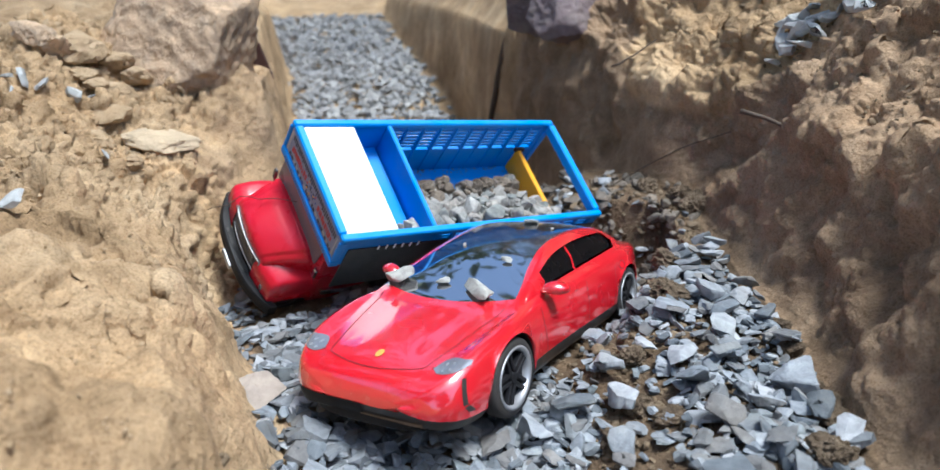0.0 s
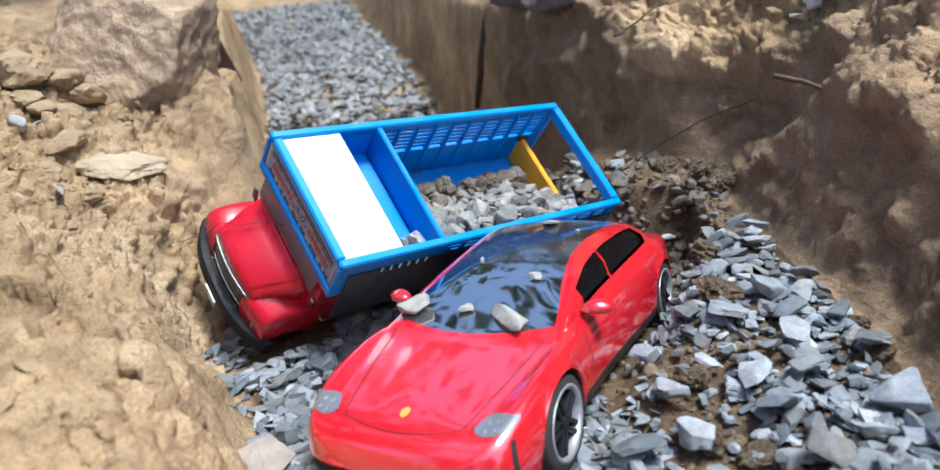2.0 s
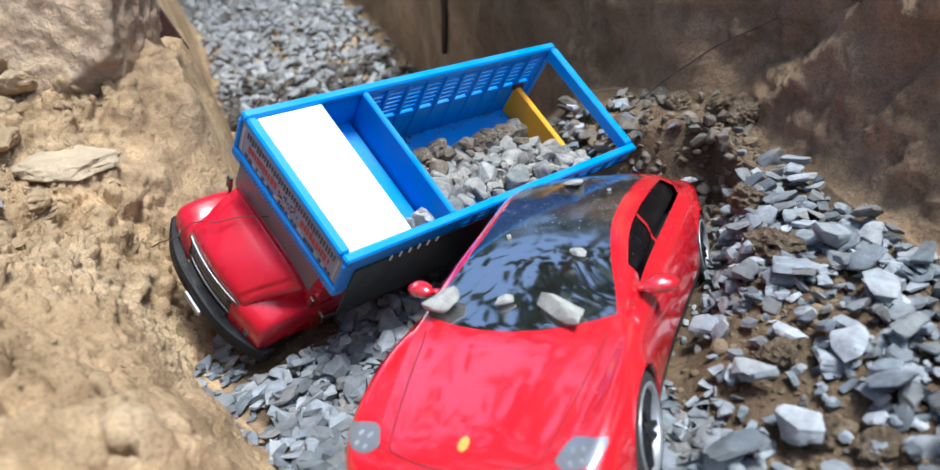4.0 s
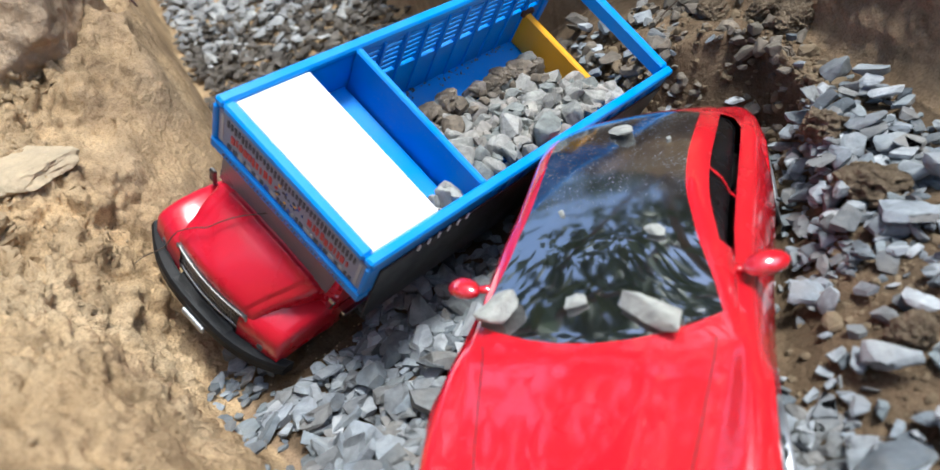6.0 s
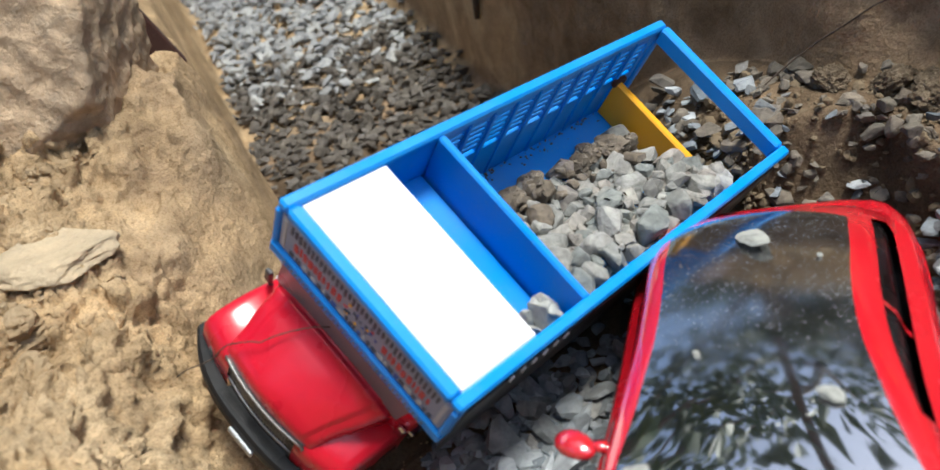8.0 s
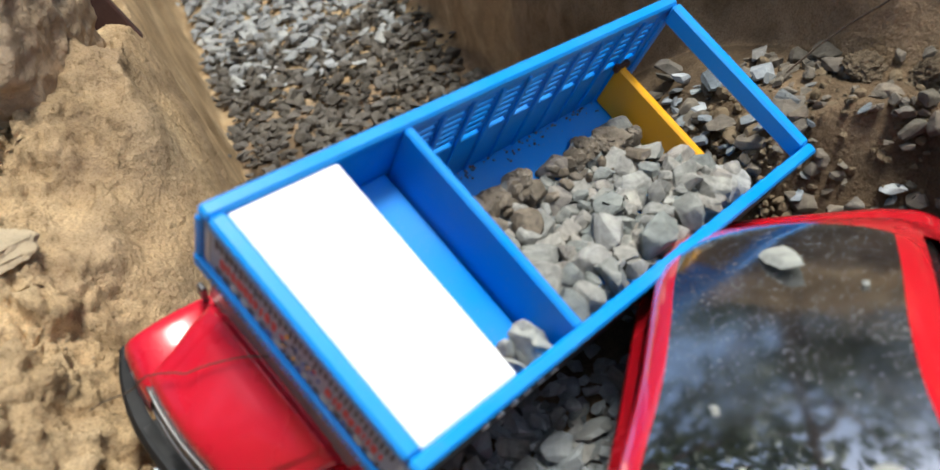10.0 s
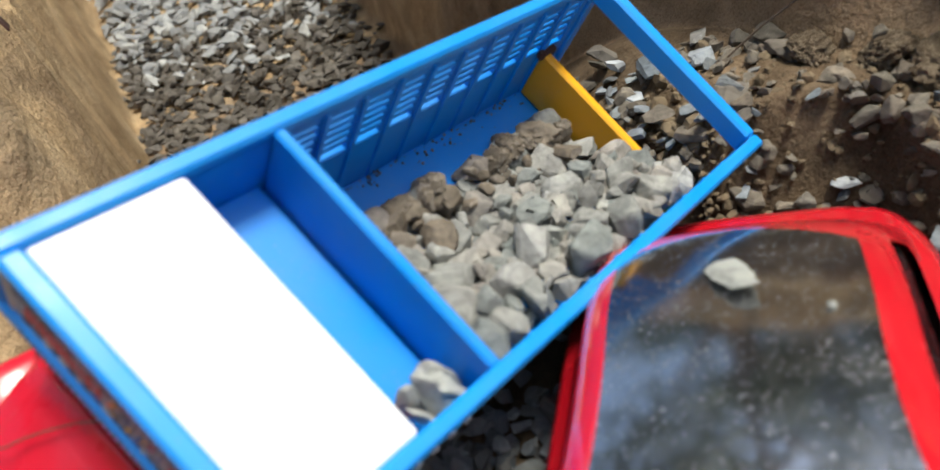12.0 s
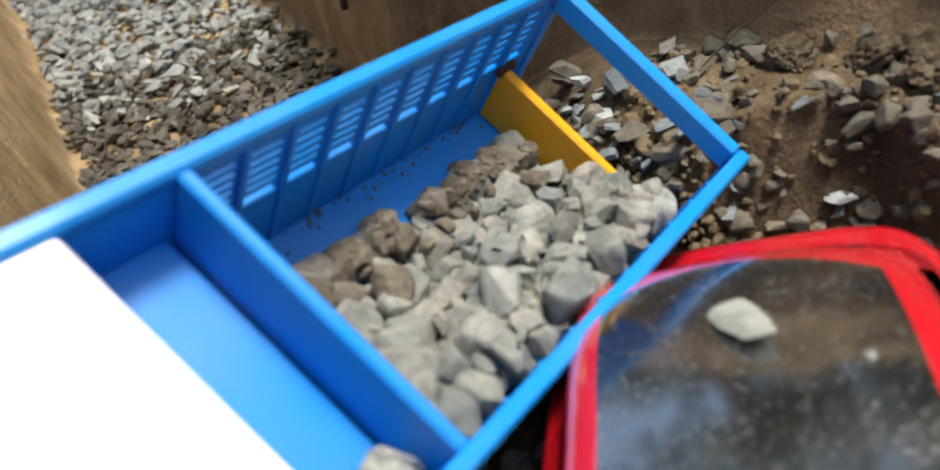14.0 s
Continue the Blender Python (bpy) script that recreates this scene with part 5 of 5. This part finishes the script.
def load_truck():
    """Stones heaped in the truck's box, and a few in the front tray."""
    rng = random.Random(23)

    def heap_edge(a):
        return 0.0175 - 0.0015 * float(smooth(-0.03, 0.05, a)) + 0.0035 * noise.noise(Vector((a * 90, 3, 0)))

    def heap_top(a, b):
        """The heap lies against the low side."""
        return -0.0345 + 0.029 * float(smooth(heap_edge(a) + 0.002, -0.026, b)) * (1 - 0.2 * float(smooth(0.03, 0.06, a)))

    def laid(a, b, up, size, lean):
        a = min(max(a, -0.0275 + size * 0.46), 0.0595 - size * 0.46)
        return rng.randrange(24), tumbled(rng, *on_truck((a, max(-0.0308 + size * 0.44, b), min(up, -0.003))), size, lean)

    # stones of the top layer keep clear of one another, smaller ones fill the gaps
    rows, taken = [], []
    for tries, low, high, clear in ((500, 0.0105, 0.0150, 0.38), (2500, 0.0075, 0.0105, 0.34), (5000, 0.0048, 0.0075, 0.32)):
        for _ in range(tries):
            a, b, size = rng.uniform(-0.0270, 0.0590), rng.uniform(-0.0305, 0.0190), rng.uniform(low, high)
            if b > heap_edge(a) or (low > 0.01 and len(rows) > 34) or any(math.hypot(a - p, b - q) < clear * (size + z) for p, q, z in taken):
                continue
            taken.append((a, b, size))
            rows.append((1, *laid(a, b, max(heap_top(a, b) - 0.0020 + rng.uniform(-0.0012, 0.0012), -0.0366 + 0.26 * size), size, 24)))
    rows = rows[:300]
    for _ in range(520):
        a, b, size = rng.uniform(-0.0270, 0.0590), rng.uniform(-0.0305, 0.0180), rng.uniform(0.004, 0.008)
        if b < heap_edge(a) - 0.002:
            rows.append((0, *laid(a, b, max(heap_top(a, b) - 0.0045 - rng.uniform(0, 0.002), -0.0352), size, 30)))
    top_count = sum(r[0] for r in rows)
    base = joined_stones("gravel_load", [r[1:] for r in rows[top_count:]], WARM_GRAVEL, BLOCKS)
    tagged(base, "heap of mixed grey and brown stones in the blue box", "gravel", kind="stuff")
    for _, k, m in rows[:top_count]:
        ob = new("stone", WARM_STONES[k])
        ob.matrix_world = m
        ob.parent = base
    # earthy stones along the top of the heap
    for k in range(34):
        a, b = rng.choice((rng.gauss(-0.010, 0.006), rng.gauss(0.030, 0.014), rng.uniform(-0.02, 0.05))), rng.gauss(0.0095, 0.0050)
        size = 0.0035 + min(rng.expovariate(1 / 0.0028), 0.008)
        up = -0.0345 + size * 0.30 + 0.0015 + 0.5 * max(0, 0.013 - b)
        ob = new("stone", EARTHY[k % len(EARTHY)])
        ob.matrix_world = tumbled(rng, *on_truck((min(a, 0.0595 - size * 0.5), b, up)), size, 30)
        tagged(ob, "dark brown earthy stone on the heap in the box", "stone", group="earthy stones in the box")
    # cakes of dark soil against the far side
    for k, (a, b, size) in enumerate(((0.0455, 0.0125, 0.0125), (0.0375, 0.0160, 0.0085), (0.0520, 0.0090, 0.0080), (0.0080, 0.0150, 0.0125), (-0.0010, 0.0170, 0.0085), (0.0300, 0.0130, 0.0080))):
        ob = new("soil_lump", SOIL_CAKES[k % 6])
        ob.matrix_world = tumbled(rng, *on_truck((a, b, -0.0345 + size * 0.30 + 0.55 * max(0, 0.014 - b))), size, 20)
        tagged(ob, "dark brown lump of soil among the stones in the box", "soil", group="soil lumps in the box")
    crumbs = []
    for _ in range(90):
        a, b = rng.uniform(-0.024, 0.058), 0.0304 - rng.expovariate(1 / 0.0018)
        if b > 0.016:
            crumbs.append((rng.randrange(16), tumbled(rng, *on_truck((a, b, -0.0366)), rng.uniform(0.0003, 0.0009), 40)))
    tagged(joined_stones("soil_crumbs", crumbs, BROWN_STONE, LUMPS), "fine dark dirt along the edge of the box floor", "dirt", kind="stuff")
    for k, (a, b, n, size, thick, tilt) in enumerate(((-0.0360, -0.0265, -0.0100, 0.0125, 0.5, 70), (-0.0335, -0.0240, -0.0100, 0.0140, 0.28, 20), (-0.0390, -0.0245, -0.0135, 0.0110, 0.55, 40), (-0.0345, -0.0285, -0.0070, 0.0085, 0.6, 10), (-0.0405, -0.0285, -0.0110, 0.0080, 0.6, 30))):
        ob = new("stone", PALE_BLOCKS[(7 * k + 3) % 24])
        ob.matrix_world = Matrix.LocRotScale(on_truck((a, b, n)), Euler((radians(tilt), radians(65), a * 900)), Vector((size * 1.1, size * 0.85, size * thick * 1.3)))
        tagged(ob, "grey stone chip in the corner of the blue tray", "stone", group="stones in the tray")


load_truck()


def stone_on_car(s, y, length, depth, thick, turn, mat_list, seed):
    hit, normal, _, _ = car_tree.ray_cast(Vector((-s, y, 3)), Vector((0, 0, -1)))
    if hit is None:
        return
    up = (on_car(hit + normal) - on_car(hit)).normalized()
    if up.z < 0:
        up = -up
    ob = new("stone", mat_list[seed % len(mat_list)])
    q = up.to_track_quat("Z", "Y").to_matrix().to_4x4()
    at = on_car(hit) + up * thick * 0.36
    ob.matrix_world = Matrix.Translation(at) @ q @ Matrix.Rotation(radians(turn), 4, "Z") @ Matrix.Diagonal((length, depth / 0.72, thick / 0.5, 1))
    tagged(ob, "pale grey stone chip lying on the red car", "stone", group="stones on the car")


for row in ((1.34, 0.40, 0.0185, 0.0090, 0.0050, -5, 2), (1.42, -0.63, 0.0118, 0.0095, 0.0055, 60, 7), (1.90, 0.38, 0.0060, 0.0040, 0.003, 20, 8), (3.15, 0.03, 0.0175, 0.0095, 0.0034, 95, 12), (1.44, -0.10, 0.0070, 0.0050, 0.003, 30, 15), (2.15, -0.30, 0.0022, 0.002, 0.0015, 0, 3), (2.95, 0.42, 0.002, 0.0018, 0.0012, 0, 6)):
    stone_on_car(*row[:6], GREY_CHIPS, row[6])

# ---- rocks, clods and twigs on the banks ----


SOIL = material("soil_lump", (0.12, 0.08, 0.05), 0.95, 0.0, 0.15)
_n = Nodes(SOIL)
_n.colour(_n.ramp(_n.noise_at(220, 7, 0.7), (0.32, (0.09, 0.066, 0.044)), (0.52, (0.19, 0.142, 0.095)), (0.7, (0.33, 0.26, 0.18))))
_n.bump(_n.noise_at(330, 7, 0.7), 1.0, 0.004)


def rock(name, seed, at, size, turn, mat, label, points=24, rough=0.06):
    """A large broken rock with chipped faces."""
    rng = random.Random(seed)
    bm = bmesh.new()
    for _ in range(points):
        d = Vector([rng.gauss(0, 1) for _ in range(3)]).normalized()
        d = Vector([math.copysign(abs(c) ** 0.6, c) for c in d])
        bm.verts.new((d.x * 0.5, d.y * 0.5, d.z * 0.5))
    bmesh.ops.convex_hull(bm, input=bm.verts)
    bmesh.ops.delete(bm, geom=[v for v in bm.verts if not v.link_faces], context="VERTS")
    bmesh.ops.triangulate(bm, faces=bm.faces)
    bmesh.ops.subdivide_edges(bm, edges=list(bm.edges), cuts=5, use_grid_fill=True)
    bmesh.ops.triangulate(bm, faces=bm.faces)
    for v in bm.verts:
        p = v.co * 3 + Vector((seed, 2, 0))
        v.co += v.co.normalized() * (rough * (noise.noise(p) + 0.6 * noise.noise(p * 2.7) + 0.35 * noise.noise(p * 6)))
    ob = part(name, bm, mat)
    ob.matrix_world = Matrix.LocRotScale(Vector(at), Euler([radians(t) for t in turn]), Vector(size))
    tagged(ob, label, "rock")
    return ob


def cut_rock(name, at, size, turn, mat, label, seed, cuts, rough=0.03, wavy=0.0):
    """A large rock with broken faces: planes given as (direction, distance)."""
    bm = bmesh.new()
    bmesh.ops.create_icosphere(bm, subdivisions=6, radius=1.0)
    planes = [(Vector(n).normalized(), h) for n, h in cuts]
    for v in bm.verts:
        d = v.co.normalized()
        r = min([1.0] + [h / n.dot(d) for n, h in planes if n.dot(d) > 0.05])
        r *= 1 + wavy * (noise.noise(d * 2.2 + Vector((0, seed, 0))) + 0.5 * noise.noise(d * 5.5))
        q = d * r * 2.2 + Vector((seed, 0, 0))
        flakes = abs(noise.noise(Vector((q.x, q.y, q.z * 2.2)) * 1.6))
        fine = noise.noise(q * 5) + 0.5 * noise.noise(q * 11) + 0.3 * noise.noise(q * 23)
        v.co = d * (r - rough * 1.6 * round(flakes * 5) / 5 + rough * 0.5 * fine)
    ob = part(name, bm, mat, None, "", True)
    ob.matrix_world = Matrix.LocRotScale(Vector(at), Euler([radians(t) for t in turn]), Vector(size))
    tagged(ob, label, "rock")


BLOCK_CUTS = (((0.15, -1, 0.65), 0.55), ((1, 0.25, 0.05), 0.50), ((-1, 0, 0), 0.7), ((0, 0, 1), 0.55), ((0, 0.3, -1), 0.6), ((0.3, -0.4, -1), 0.62), ((0, 1, 0), 0.6), ((-0.6, -0.7, 0.5), 0.68), ((0.7, -0.6, -0.4), 0.66))
cut_rock("block", (-0.147, 0.138, 0.081), (0.058, 0.050, 0.064), (4, 20, -22), SLAB, "broken pinkish-grey rock block set in the sand bank", 3, BLOCK_CUTS, 0.030)
cut_rock("dark_rock", (0.070, 0.192, 0.094), (0.032, 0.026, 0.032), (10, 20, 30), DARK_ROCK, "dark purplish rock in the top of the bank", 8, BLOCK_CUTS)
cut_rock("dark_rock", (0.052, 0.250, 0.104), (0.036, 0.030, 0.032), (0, -20, 80), DARK_ROCK, "dark purplish rock in the top of the bank", 12, BLOCK_CUTS)
FLAT_CUTS = (((0.1, 0, 1), 0.42), ((0, 0, -1), 0.5), ((0.8, 1, 0.3), 0.74), ((0.7, -1, 0.3), 0.68), ((-1, 0.3, 0.5), 0.86), ((-0.2, -1, 0.8), 0.70), ((0.1, 1, 0.2), 0.78), ((-0.8, -1, 0.4), 0.80), ((-0.7, 1, 0.3), 0.82))
cut_rock("flat_stone", (-0.136, 0.060, surface(-0.136, 0.060) + 0.0015), (0.0165, 0.0125, 0.0055), (8, 10, 14), TAN_STONE, "flat sandy stone lying on the sand bank", 5, FLAT_CUTS, 0.005, 0.09)
rock("flat_stone", 12, (-0.064, -0.086, -0.002), (0.036, 0.030, 0.008), (3, 4, 40), PALE_ROCK, "flat pale beige stone beside the red car", 11, 0.025)

bm = bmesh.new()
box(bm, (-0.0075, -0.0040, -0.045), (0.0075, 0.0040, 0.045), 0.0008)
plate = part("rusty_plate", bm, RUST)
plate.matrix_world = pose(-0.1350, 0.182, 0.102, 4, -16, 14)
tagged(plate, "rusty brown plate standing behind the rock block", "plate")

FIBRE = [on_cab(q) for q in ((-0.1075, 0.0262, -0.0480), (-0.1000, 0.0225, -0.0400), (-0.0962, 0.0200, -0.0318), (-0.0900, 0.0160, -0.0292), (-0.0800, 0.0110, -0.0268), (-0.0745, 0.0070, -0.0245))]
for pts, radii, label in (
    (((0.112, 0.024, 0.0575), (0.120, 0.018, 0.0545), (0.128, 0.012, 0.0510), (0.134, 0.006, 0.047)), (0.0011, 0.0009, 0.0007, 0.0005), "short dry twig lying on the soil bank"),
    (((0.078, 0.115, 0.067), (0.090, 0.118, 0.072), (0.102, 0.120, 0.080)), (0.0006, 0.0005, 0.0003), "thin pale root in the soil bank"),
    (((0.064, 0.090, 0.004), (0.085, 0.086, 0.018), (0.103, 0.073, 0.032), (0.120, 0.052, 0.044)), (0.0003, 0.0003, 0.0003, 0.0002), "thin pale root in the soil bank"),
    (((0.044, 0.325, 0.088), (0.034, 0.330, 0.066), (0.028, 0.334, 0.040), (0.020, 0.340, 0.0)), (0.0040, 0.0030, 0.0030, 0.0020), "dark strand hanging down the trench wall"),
    ((FIBRE), (0.00016,) * 4, "thin dry fibre lying across the truck's bonnet"),
    (((0.1285, -0.012, 0.010), (0.126, -0.006, 0.024), (0.130, 0.000, 0.038)), (0.0006, 0.0007, 0.0005), "thin pale root in the soil bank"),
):
    bm = bmesh.new()
    fine = []
    for i in range(len(pts) - 1):
        for t in (0, 0.33, 0.66):
            fine.append(Vector(pts[i]).lerp(Vector(pts[i + 1]), t))
    fine.append(Vector(pts[-1]))
    fine = [p + 0.0008 * Vector((noise.noise(p * 200), noise.noise(p * 200 + Vector((5, 0, 0))), noise.noise(p * 200 + Vector((0, 7, 0))))) for p in fine]
    tube(bm, fine, list(np.interp(np.linspace(0, 1, len(fine)), np.linspace(0, 1, len(radii)), radii)), 7)
    tagged(part("twig", bm, TWIG, None, "", True), label, "twig", group="twigs and roots")

# larger clods and ledges on the left bank
CLODS = with_material([cut_stone("clod", 800 + k, 0.8, 0.5, 4, 6.0, 7, 0.16, 2.6) for k in range(6)], CLOD)
RED_CLOD = with_material(CLODS[:1], SLAB)[0]
rng = random.Random(77)
for k, (x, y, z, size) in enumerate(((-0.185, 0.096, 0.092, 0.034), (-0.172, 0.103, 0.084, 0.020), (-0.158, 0.098, 0.077, 0.017), (-0.1765, 0.083, 0.081, 0.016), (-0.170, 0.078, 0.077, 0.012), (-0.1814, 0.071, 0.067, 0.012), (-0.1591, 0.0493, 0.056, 0.016), (-0.1638, 0.0391, 0.051, 0.017), (-0.1674, 0.022, 0.058, 0.014), (-0.1573, 0.0662, 0.064, 0.022), (-0.1535, 0.0854, 0.061, 0.020), (-0.1431, 0.0411, 0.046, 0.015), (-0.1635, 0.0865, 0.072, 0.018), (-0.141, 0.0404, 0.041, 0.014), (-0.1377, 0.0272, 0.039, 0.013))):
    ob = new("sand_clod", CLODS[k % 6])
    ob.matrix_world = Matrix.LocRotScale((x, y, z - 0.004), Euler((rng.gauss(0, 0.2), rng.gauss(0, 0.2) + 0.2, rng.uniform(0, 6.28))), Vector((size,) * 3))
    tagged(ob, "crumbling lump of packed dry sand on the bank", "soil", group="sand clods on the bank")
for x, y, z, size in ((-0.194, 0.082, 0.096, 0.020), (-0.184, 0.079, 0.090, 0.016)):
    ob = new("broken_brick", RED_CLOD)
    ob.matrix_world = tumbled(rng, x, y, z, size, 15)
    tagged(ob, "worn piece of reddish brick in the sand bank", "brick", group="broken bricks")

SOILS = with_material([cut_stone("clod", 850 + k, 0.85, 0.6, 5, 5.0, 7, 0.24, 3.6) for k in range(6)], SOIL)
for k, (x, y, size) in enumerate(((0.072, -0.028, 0.026), (0.078, -0.004, 0.020), (0.095, -0.074, 0.012), (0.092, -0.090, 0.015), (0.088, -0.108, 0.016), (0.094, -0.100, 0.012), (0.084, -0.122, 0.017), (0.099, -0.058, 0.011), (0.050, -0.070, 0.014), (0.046, -0.090, 0.016), (0.054, -0.100, 0.012), (0.040, -0.104, 0.015), (0.098, 0.060, 0.018), (0.104, 0.050, 0.022), (0.088, 0.072, 0.016))):
    ob = new("soil_lump", SOILS[k % 6])
    ob.matrix_world = Matrix.LocRotScale((x, y, surface(x, y) + size * 0.06), Euler((rng.gauss(0, 0.2), rng.gauss(0, 0.2), rng.uniform(0, 6.28))), Vector((size * 0.75, size * 0.75, size * 0.9)))
    tagged(ob, "crumbly lump of moist brown soil among the gravel", "soil", group="soil lumps in the trench")

# stones lying on the banks
rng = random.Random(41)
for x, y, size in ((-0.184, 0.047, 0.014), (-0.190, 0.040, 0.013), (-0.178, 0.050, 0.012), (-0.172, 0.062, 0.010), (-0.146, 0.028, 0.009), (-0.168, 0.068, 0.009), (-0.121, -0.071, 0.012), (-0.186, 0.034, 0.010), (-0.192, 0.050, 0.011),
                   (0.1390, 0.0600, 0.014), (0.1380, 0.0465, 0.012), (0.1460, 0.0410, 0.019), (0.1403, 0.0400, 0.015), (0.1500, 0.0390, 0.013), (0.1480, 0.0550, 0.014), (0.1430, 0.0610, 0.014), (0.1340, 0.0527, 0.012), (0.1524, 0.0194, 0.012), (0.1540, 0.0380, 0.013), (0.1450, 0.0350, 0.012), (0.1436, 0.0546, 0.015), (0.1550, 0.0330, 0.012), (0.1510, 0.0530, 0.015), (0.1420, 0.0490, 0.016), (0.1450, 0.0460, 0.014), (0.1400, 0.0550, 0.013), (0.1490, 0.0470, 0.014), (0.1460, 0.0590, 0.013), (0.1530, 0.0450, 0.012)):
    ob = new("stone", CHIPS[rng.randrange(len(CHIPS))])
    ob.matrix_world = tumbled(rng, x, y, surface(x, y) + size * 0.22, size * 1.0, 26)
    tagged(ob, "pale blue-grey stone lying on the sand bank", "stone", group="stones on the banks")


def clods(name, count, area, size, mat, label, seed, floor_only=False):
    """Crumbs of soil strewn over a stretch of ground, as one mesh."""
    if floor_only:
        area = (area[0], min(area[1], 0.118), area[2], min(area[3], 0.100))
    rows = scatter(count, seed, area, lambda rs, n: np.minimum(size[0] + rs.exponential((size[1] - size[0]) * 0.22, n), size[1]), lambda x, y: (0.15 + 0.85 * smooth(0.48, 0.6, fbm(x * 40, y * 40, seed, 3))) * (smooth(0.002, 0.010, curve(RIGHT_FOOT, y) - x) if floor_only else 1.0), 40, (-0.25, 0.08))
    tagged(joined_stones(name, [(r[3] % 16 if r[0] > 0.003 else 16 + r[3] % 8, r[4]) for r in rows], mat, LUMPS), label, "soil", kind="stuff")


clods("sand_clods", 5200, (-0.22, -0.136, -0.03, 0.12), (0.0010, 0.0055), CLOD, "crumbled lumps of dry sand on the bank", 51)
clods("sand_clods", 1500, (-0.17, -0.055, -0.17, 0.06), (0.0007, 0.0026), CLOD, "crumbled lumps of dry sand on the bank", 52)
clods("soil_clods", 6500, (0.03, 0.135, 0.0, 0.12), (0.0010, 0.0070), DARK_CLOD, "crumbs of moist brown soil among the gravel", 53, True)
clods("soil_clods", 2600, (0.132, 0.22, -0.10, 0.16), (0.0008, 0.0042), DARK_CLOD, "crumbs of moist brown soil on the bank", 54)
clods("soil_clods", 4500, (-0.05, 0.12, -0.16, -0.02), (0.0010, 0.0055), DARK_CLOD, "crumbs of brown soil between the stones", 55, True)


def build_loader():
    """A small toy loader standing on the right bank, seen only at its foot."""
    loader = new("toy_loader")
    base = Vector((0.1770, 0.0285, surface(0.1770, 0.0285) + 0.001))
    loader.location = base
    for name, lo, hi, mat in (("track", (-0.018, -0.011, 0.0), (0.018, -0.005, 0.007), BLACK), ("track", (-0.018, 0.005, 0.0), (0.018, 0.011, 0.007), BLACK), ("body", (-0.015, -0.009, 0.0071), (0.013, 0.009, 0.016), YELLOW), ("cab", (-0.006, -0.007, 0.0161), (0.007, 0.007, 0.028), YELLOW), ("bucket", (-0.030, -0.011, 0.001), (-0.0185, 0.011, 0.009), YELLOW)):
        bm = bmesh.new()
        box(bm, lo, hi, 0.0012, 2)
        part(name, bm, mat, loader)
    loader.rotation_euler = (0, 0, radians(-32))
    tagged(loader, "small yellow toy loader with black tracks on the bank", "toy loader")


build_loader()

# ---- trees round the digging, which the glass mirrors ----


def build_tree(x, y, height, seed, leaves=130):
    rng = random.Random(seed)
    tree = new("tree")
    tree.location = (x, y, 0.05)
    bm = bmesh.new()
    trunk = [(0.15 * math.sin(k * 0.9 + seed), 0.12 * math.cos(k * 1.1 + seed) - 0.12, height * 0.62 * k / 6) for k in range(7)]
    tube(bm, trunk, [0.13 - 0.014 * k for k in range(7)], 10)
    ends = []
    for k in range(11):
        base = Vector(trunk[2 + k % 5])
        way = Vector((rng.gauss(0, 1), rng.gauss(0, 1), rng.uniform(0.2, 0.9))).normalized() * height * rng.uniform(0.22, 0.42)
        tube(bm, [base, base + way * 0.5 + Vector((0, 0, 0.1)), base + way], [0.05, 0.03, 0.012], 6)
        ends += [base + way * u for u in (0.55, 0.8, 1.0)]
    part("trunk", bm, BARK, tree)
    cos, tris = [], []
    for e in ends:
        for _ in range(leaves):
            p = np.array(e) + np.array([rng.gauss(0, 0.22), rng.gauss(0, 0.22), rng.gauss(0, 0.17)])
            q = Euler((rng.uniform(0, 6.3), rng.uniform(0, 6.3), rng.uniform(0, 6.3))).to_matrix()
            n = len(cos)
            for c in ((-0.075, 0, 0), (0, -0.038, 0.008), (0.09, 0, 0), (0, 0.038, 0.008)):
                cos.append(tuple(p + np.array(q @ Vector(c))))
            tris.append((n, n + 1, n + 2, n + 3))
    me = bpy.data.meshes.new("crown")
    me.from_pydata(cos, [], tris)
    me.materials.append(LEAF)
    crown = new("crown", me)
    crown.parent = tree
    tagged(tree, "leafy green tree standing beside the digging", "tree", group="trees round the trench")


for k, (x, y, hgt) in enumerate(((-1.5, 2.5, 3.6), (1.9, 2.4, 4.2), (2.4, 1.3, 3.8), (-2.9, 1.4, 4.4), (-1.9, -2.4, 4.6), (0.3, -3.6, 2.8), (3.4, -0.6, 2.8), (-1.3, -0.9, 6.2), (-0.9, 1.3, 6.6), (1.1, 2.3, 6.4), (0.0, 4.6, 3.9))):
    build_tree(x, y, hgt, k + 1, 45 if k in (0, 7) else (52 if k in (8, 9) else (45 if k == 10 else 85)))
